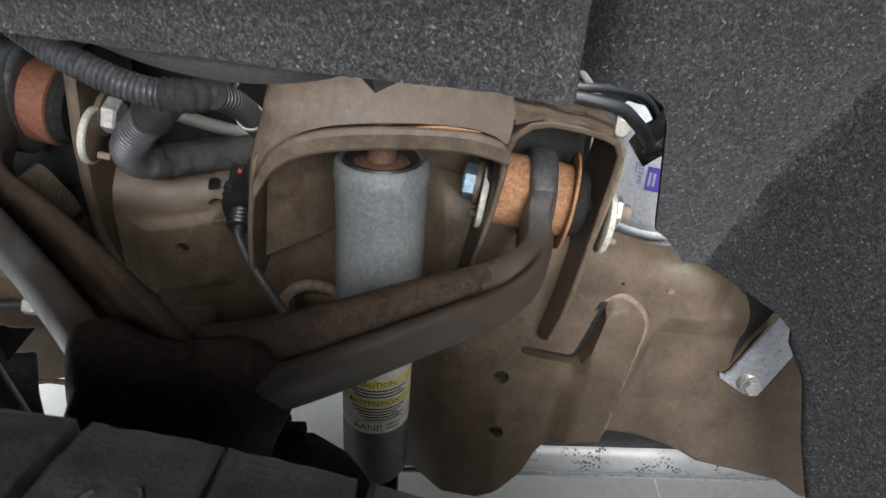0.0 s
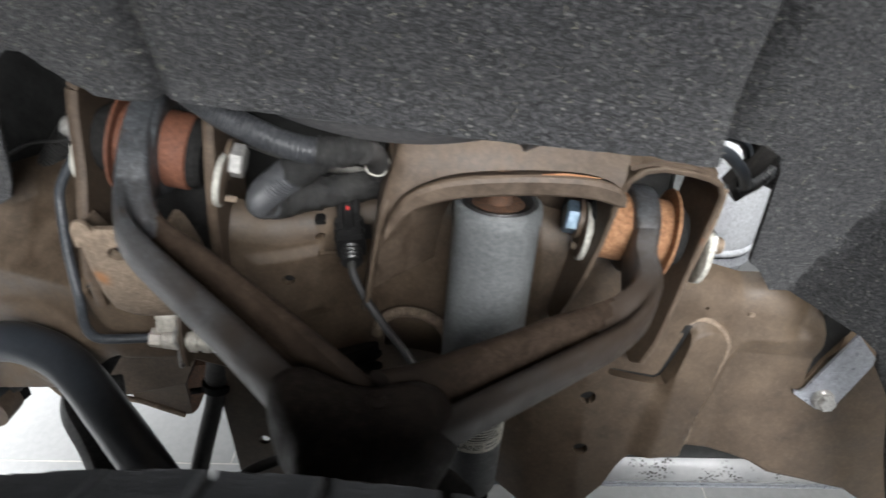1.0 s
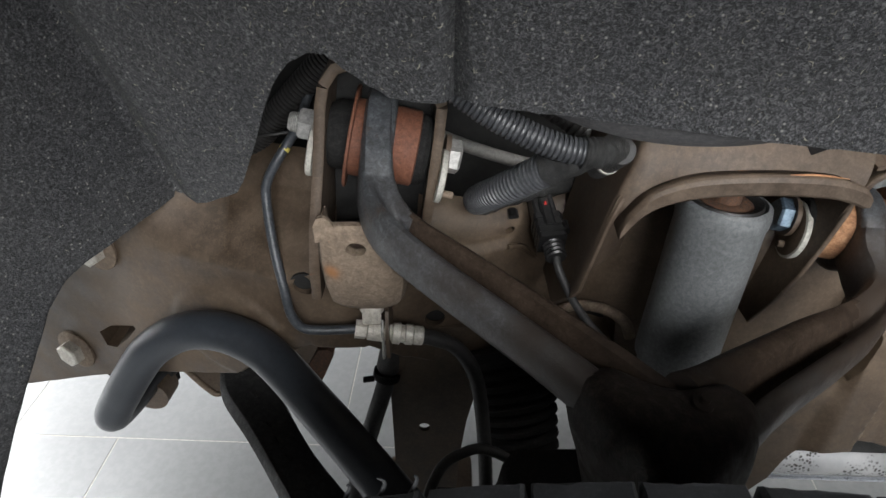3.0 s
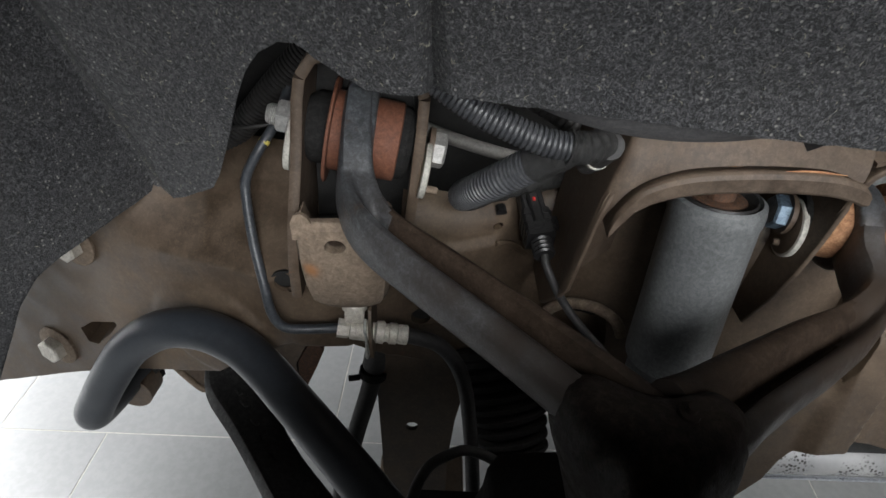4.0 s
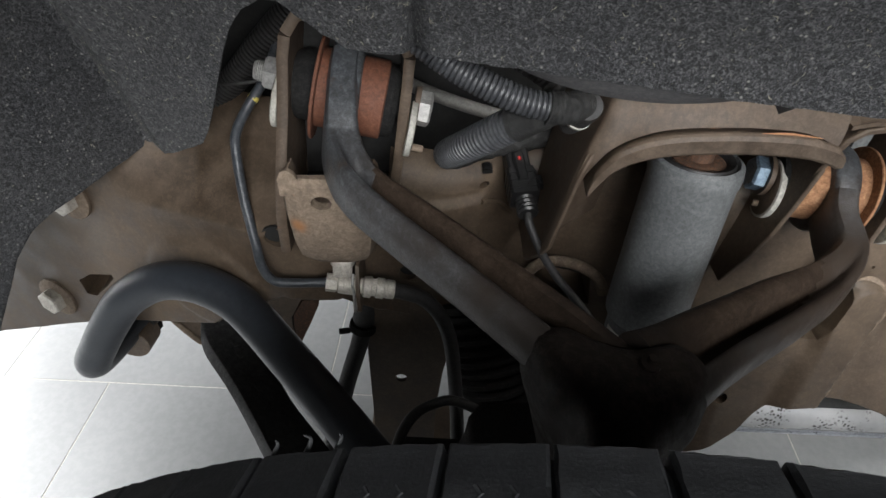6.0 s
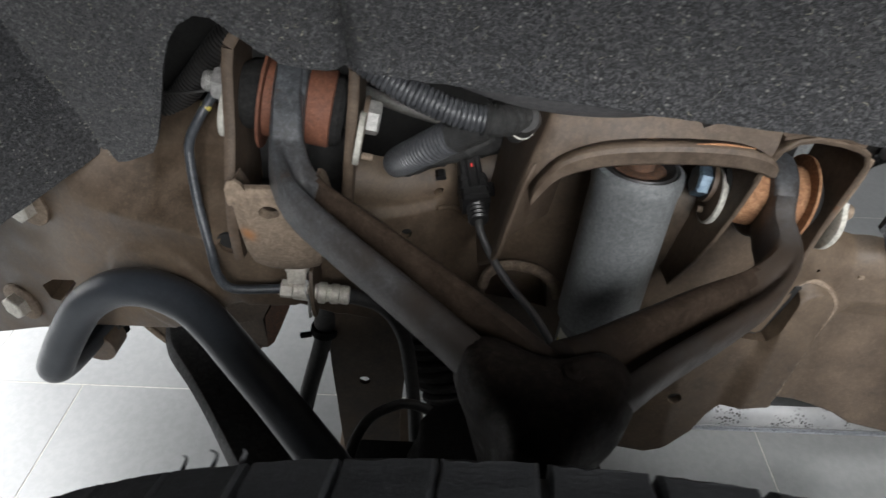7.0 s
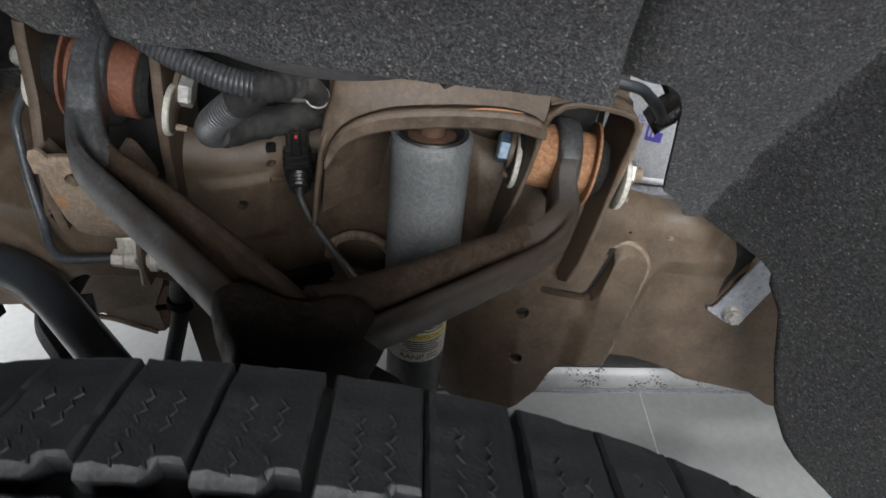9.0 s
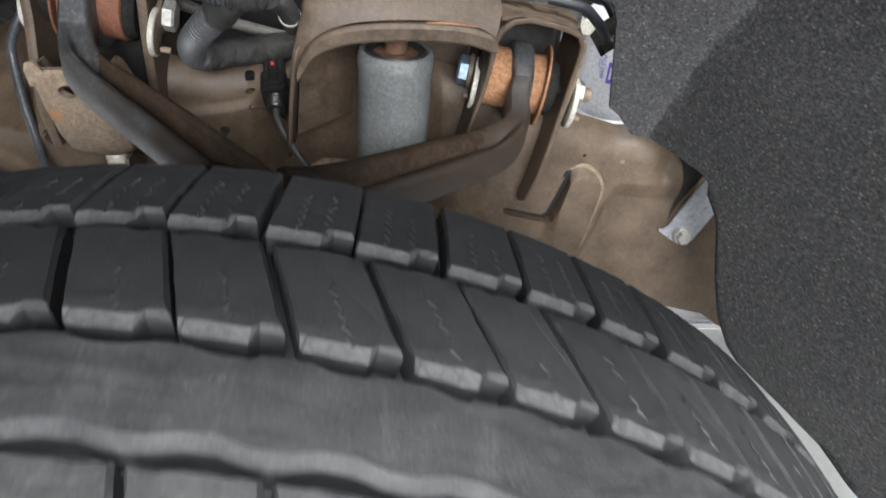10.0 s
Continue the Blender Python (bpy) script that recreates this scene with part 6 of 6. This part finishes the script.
def rear_clutter():
    pipe = thing("black_pipe", (0.10, 0.42, 0.71), "glossy black bent pipe behind the liner opening", "pipe")
    part("pipe", tube([(0.03, 0.432, 0.722), (0.065, 0.425, 0.7195), (0.080, 0.420, 0.719), (0.099, 0.417, 0.716), (0.119, 0.416, 0.711), (0.130, 0.416, 0.702), (0.140, 0.420, 0.691), (0.150, 0.430, 0.676)], 0.0046, 16, 6), BAR_BLACK, pipe)
    pipe2 = thing("black_pipe", (0.11, 0.44, 0.73), "second black pipe tucked up under the liner", "pipe")
    part("pipe", tube([(0.05, 0.432, 0.7215), (0.082, 0.430, 0.721), (0.102, 0.431, 0.7205), (0.123, 0.435, 0.717), (0.138, 0.440, 0.712), (0.149, 0.445, 0.704), (0.162, 0.455, 0.687)], 0.0034, 14, 6), BAR_BLACK, pipe2)
    dark = thing("black_air_duct", (0.16, 0.50, 0.70), "matt black moulded duct above the canister", "duct")
    part("duct_body", tube([(0.10, 0.53, 0.745), (0.15, 0.515, 0.725), (0.19, 0.50, 0.70), (0.23, 0.49, 0.66)], lambda f, i: 0.030 + 0.004 * math.sin(i * 0.9), 20, 6), BAY_DARK, dark)
    hose = thing("wiring_conduit", (0.08, 0.47, 0.73), "pale grey corrugated conduit tucked behind the liner", "conduit", "wiring conduits")
    part("conduit", corrugated([(0.0, 0.46, 0.744), (0.03, 0.465, 0.737), (0.06, 0.475, 0.732), (0.085, 0.488, 0.731)], 0.0095), CONDUIT, hose)
    post = thing("grey_support_post", (0.128, 0.50, 0.65), "pale grey painted steel support behind the bracket", "bracket")
    part("post", slab([(0.127, 0.505, 0.60), (0.147, 0.505, 0.60), (0.146, 0.505, 0.672), (0.142, 0.505, 0.684), (0.131, 0.505, 0.684), (0.127, 0.505, 0.66)], (0, 0.02, 0)), SHOCK_GREY, post, smooth=30)
    strip = thing("striped_strip", (0.08, 0.53, 0.67), "white plastic strip with black bars", "strip")
    part("strip", box((0.085, 0.535, 0.672), (0.065, 0.02, 0.016), (0, 18, 0), 0.002), LABEL, strip)
    for k in range(3):
        part("black_bar", box((0.066 + 0.017 * k, 0.5245, 0.678 - 0.0055 * k), (0.007, 0.003, 0.018), (0, -25, 0), 0.0005), INK, strip)
    nut = thing("pale_nut", (0.190, 0.625, 0.613), "pale plastic nut on a stud", "nut")
    part("nut", hexagon((0.190, 0.630, 0.613), (0, -1, 0.2), 0.018, 0.012), WASHER, nut)
    part("stud", turn([(0, 0.005), (0.2, 0.005)], (0.190, 0.630, 0.613), (0, 1, 0), 10), ZINC, nut)
    clip = thing("black_wiring_clip", (0.155, 0.44, 0.665), "black plastic wiring clip hanging on the bent pipe", "clip")
    part("clip_body", slab([(0.1405, 0.440, 0.672), (0.1515, 0.440, 0.656), (0.1575, 0.440, 0.661), (0.1680, 0.440, 0.668), (0.1690, 0.440, 0.682), (0.1590, 0.440, 0.692), (0.1480, 0.440, 0.684)], (0, 0.012, 0)), PLASTIC, clip, smooth=30)
    part("clip_arm", box((0.160, 0.440, 0.690), (0.012, 0.010, 0.030), (0, 25, 0), 0.003), PLASTIC, clip)
    part("lead_end", corrugated([(0.150, 0.436, 0.667), (0.158, 0.432, 0.676), (0.164, 0.430, 0.684), (0.170, 0.432, 0.690)], 0.0045, 0.0022), CONDUIT, clip, "grey ribbed lead")


rear_clutter()


def fender_stay():
    ob = thing("liner_stay", (0.29, 0.42, 0.45), "bright bare-steel stay plate bolted to the rail", "bracket")
    off = 0.006
    pts = [(0.2915, 0.5275), (0.3145, 0.5020), (0.318, 0.489), (0.2960, 0.4440), (0.289, 0.4385), (0.279, 0.4370), (0.2660, 0.4455), (0.2560, 0.4520), (0.2555, 0.4555), (0.2605, 0.4548), (0.2650, 0.4600), (0.2690, 0.4690)]
    part("stay_plate", slab([(x, rail_y(x, z) - off, z) for x, z in pts], (0, 0.0025, 0)), STEEL, ob, smooth=30)
    hex_bolt("stay_bolt", (0.2815, rail_y(0.2815, 0.4500) - off - 0.001, 0.4500), (0, -1, 0.16), 0.0145, 0.007, 0.0108, ZINC, "bright zinc flanged hexagon bolt in the stay plate")
    return ob


fender_stay()


def side_sill():
    ob = thing("sill_rail", (0.35, 0.50, 0.28), "light galvanised sill rail speckled with black spots", "sill")
    rings = []
    for x in (-0.06, 0.0, 0.1, 0.2, 0.3, 0.4, 0.5, 0.62):
        y = 0.50 - 0.02 * x
        rings.append([Vector((x, y + dy, 0.268 - 0.03 * x + dz)) for dy, dz in ((-0.020, -0.018), (-0.022, -0.010), (-0.020, 0.003), (-0.012, 0.014), (0.0, 0.019), (0.014, 0.020), (0.024, 0.016), (0.024, -0.018))])
    bm = bmesh.new()
    loft(bm, rings)
    part("sill_tube", bm, GALV, ob, smooth=50)
    # black strip along the sill's top, painted as the rail's shadow
    strip = []
    for k in range(30):
        x = 0.10 + 0.0075 * k
        w = 0.006 * min(1.0, (k + 1) / 3, (30 - k) / 4) * (1 + 0.3 * noise.noise(Vector((x * 60, 0, 5))))
        strip.append([Vector((x, 0.50 - 0.02 * x + dy, 0.268 - 0.03 * x + dz)) for dy, dz in ((0.012, 0.0225), (0.0, 0.0215), (-0.006 - 0.4 * w, 0.0195 - 0.3 * w), (-0.010 - 0.5 * w, 0.0160 - 0.7 * w), (-0.0095 - 0.5 * w, 0.0130 - 0.7 * w), (0.0, 0.014), (0.012, 0.015))])
    bm = bmesh.new()
    loft(bm, strip)
    part("sill_shadow_strip", bm, BAY_DARK, ob, "black strip painted as the rail's shadow on top of the sill", smooth=50)
    rings = [[Vector((x, 0.476 - 0.02 * x + dy, 0.2495 - 0.03 * x + dz)) for dy, dz in ((0, 0), (-0.004, 0.0), (-0.004, 0.0035), (0, 0.0035))] for x in (-0.06, 0.15, 0.62)]
    bm = bmesh.new()
    loft(bm, rings)
    part("sill_seam", bm, STEEL, ob, smooth=30)
    return ob


side_sill()


# ---- plain panels that close the vehicle above and behind ----
def close_vehicle():
    # added dark panels: inner one hides bright floor, unseen top one blocks lamp light
    for name, c, s in (("panel_engine_bay", (-0.1, 1.05, 0.80), (2.6, 0.06, 0.80)), ("panel_inner_wing", (-0.20, 0.615, 0.66), (0.66, 0.02, 0.42)), ("panel_splash_front", (-0.78, 0.66, 0.86), (0.88, 0.03, 0.56)), ("panel_splash_rear", (0.55, 0.84, 0.80), (0.80, 0.03, 0.66)), ("panel_light_block", (-0.7, 0.62, 1.22), (1.44, 1.0, 0.04)), ("panel_front", (-1.2, 0.7, 0.85), (0.04, 0.66, 0.5)), ("panel_rear", (0.95, 0.62, 0.72), (0.04, 0.8, 0.8))):
        tagged(part(name, box(c, s, bevel=0.004), BAY_DARK), "plain dark panel closing the vehicle to view and light", "body panel", kind="structure")


close_vehicle()


# ---- floor tiles ----
def floor_tiles():
    size, gap = 0.603, 0.0024
    bm = box((0, 0, 0), (size - gap, size - gap, 0.008), bevel=0.0004)
    me = bpy.data.meshes.new("tile")
    bm.to_mesh(me)
    bm.free()
    me.materials.append(TILE)
    m = Matrix.Translation((-0.848, 0.724, 0.0)) @ Matrix.Rotation(TILE_TURN, 4, "Z")
    for r in range(-7, 7):
        shift = -0.201 * r if r >= 0 else 0.201 * (-r - 1)
        for c in range(-7, 9):
            p = m @ Vector(((c + 0.5) * size + (shift - 0.201 if r >= 0 else shift) % size - (size if r >= 0 else 0), (r + 0.5) * size, -0.004))
            if abs(p.x) > 3.9 or p.y < -3.5 or p.y > 4.7:
                continue
            ob = new("tile", me)
            ob.parent = FLOOR
            ob.matrix_world = Matrix.Translation(p) @ Matrix.Rotation(TILE_TURN, 4, "Z")


floor_tiles()
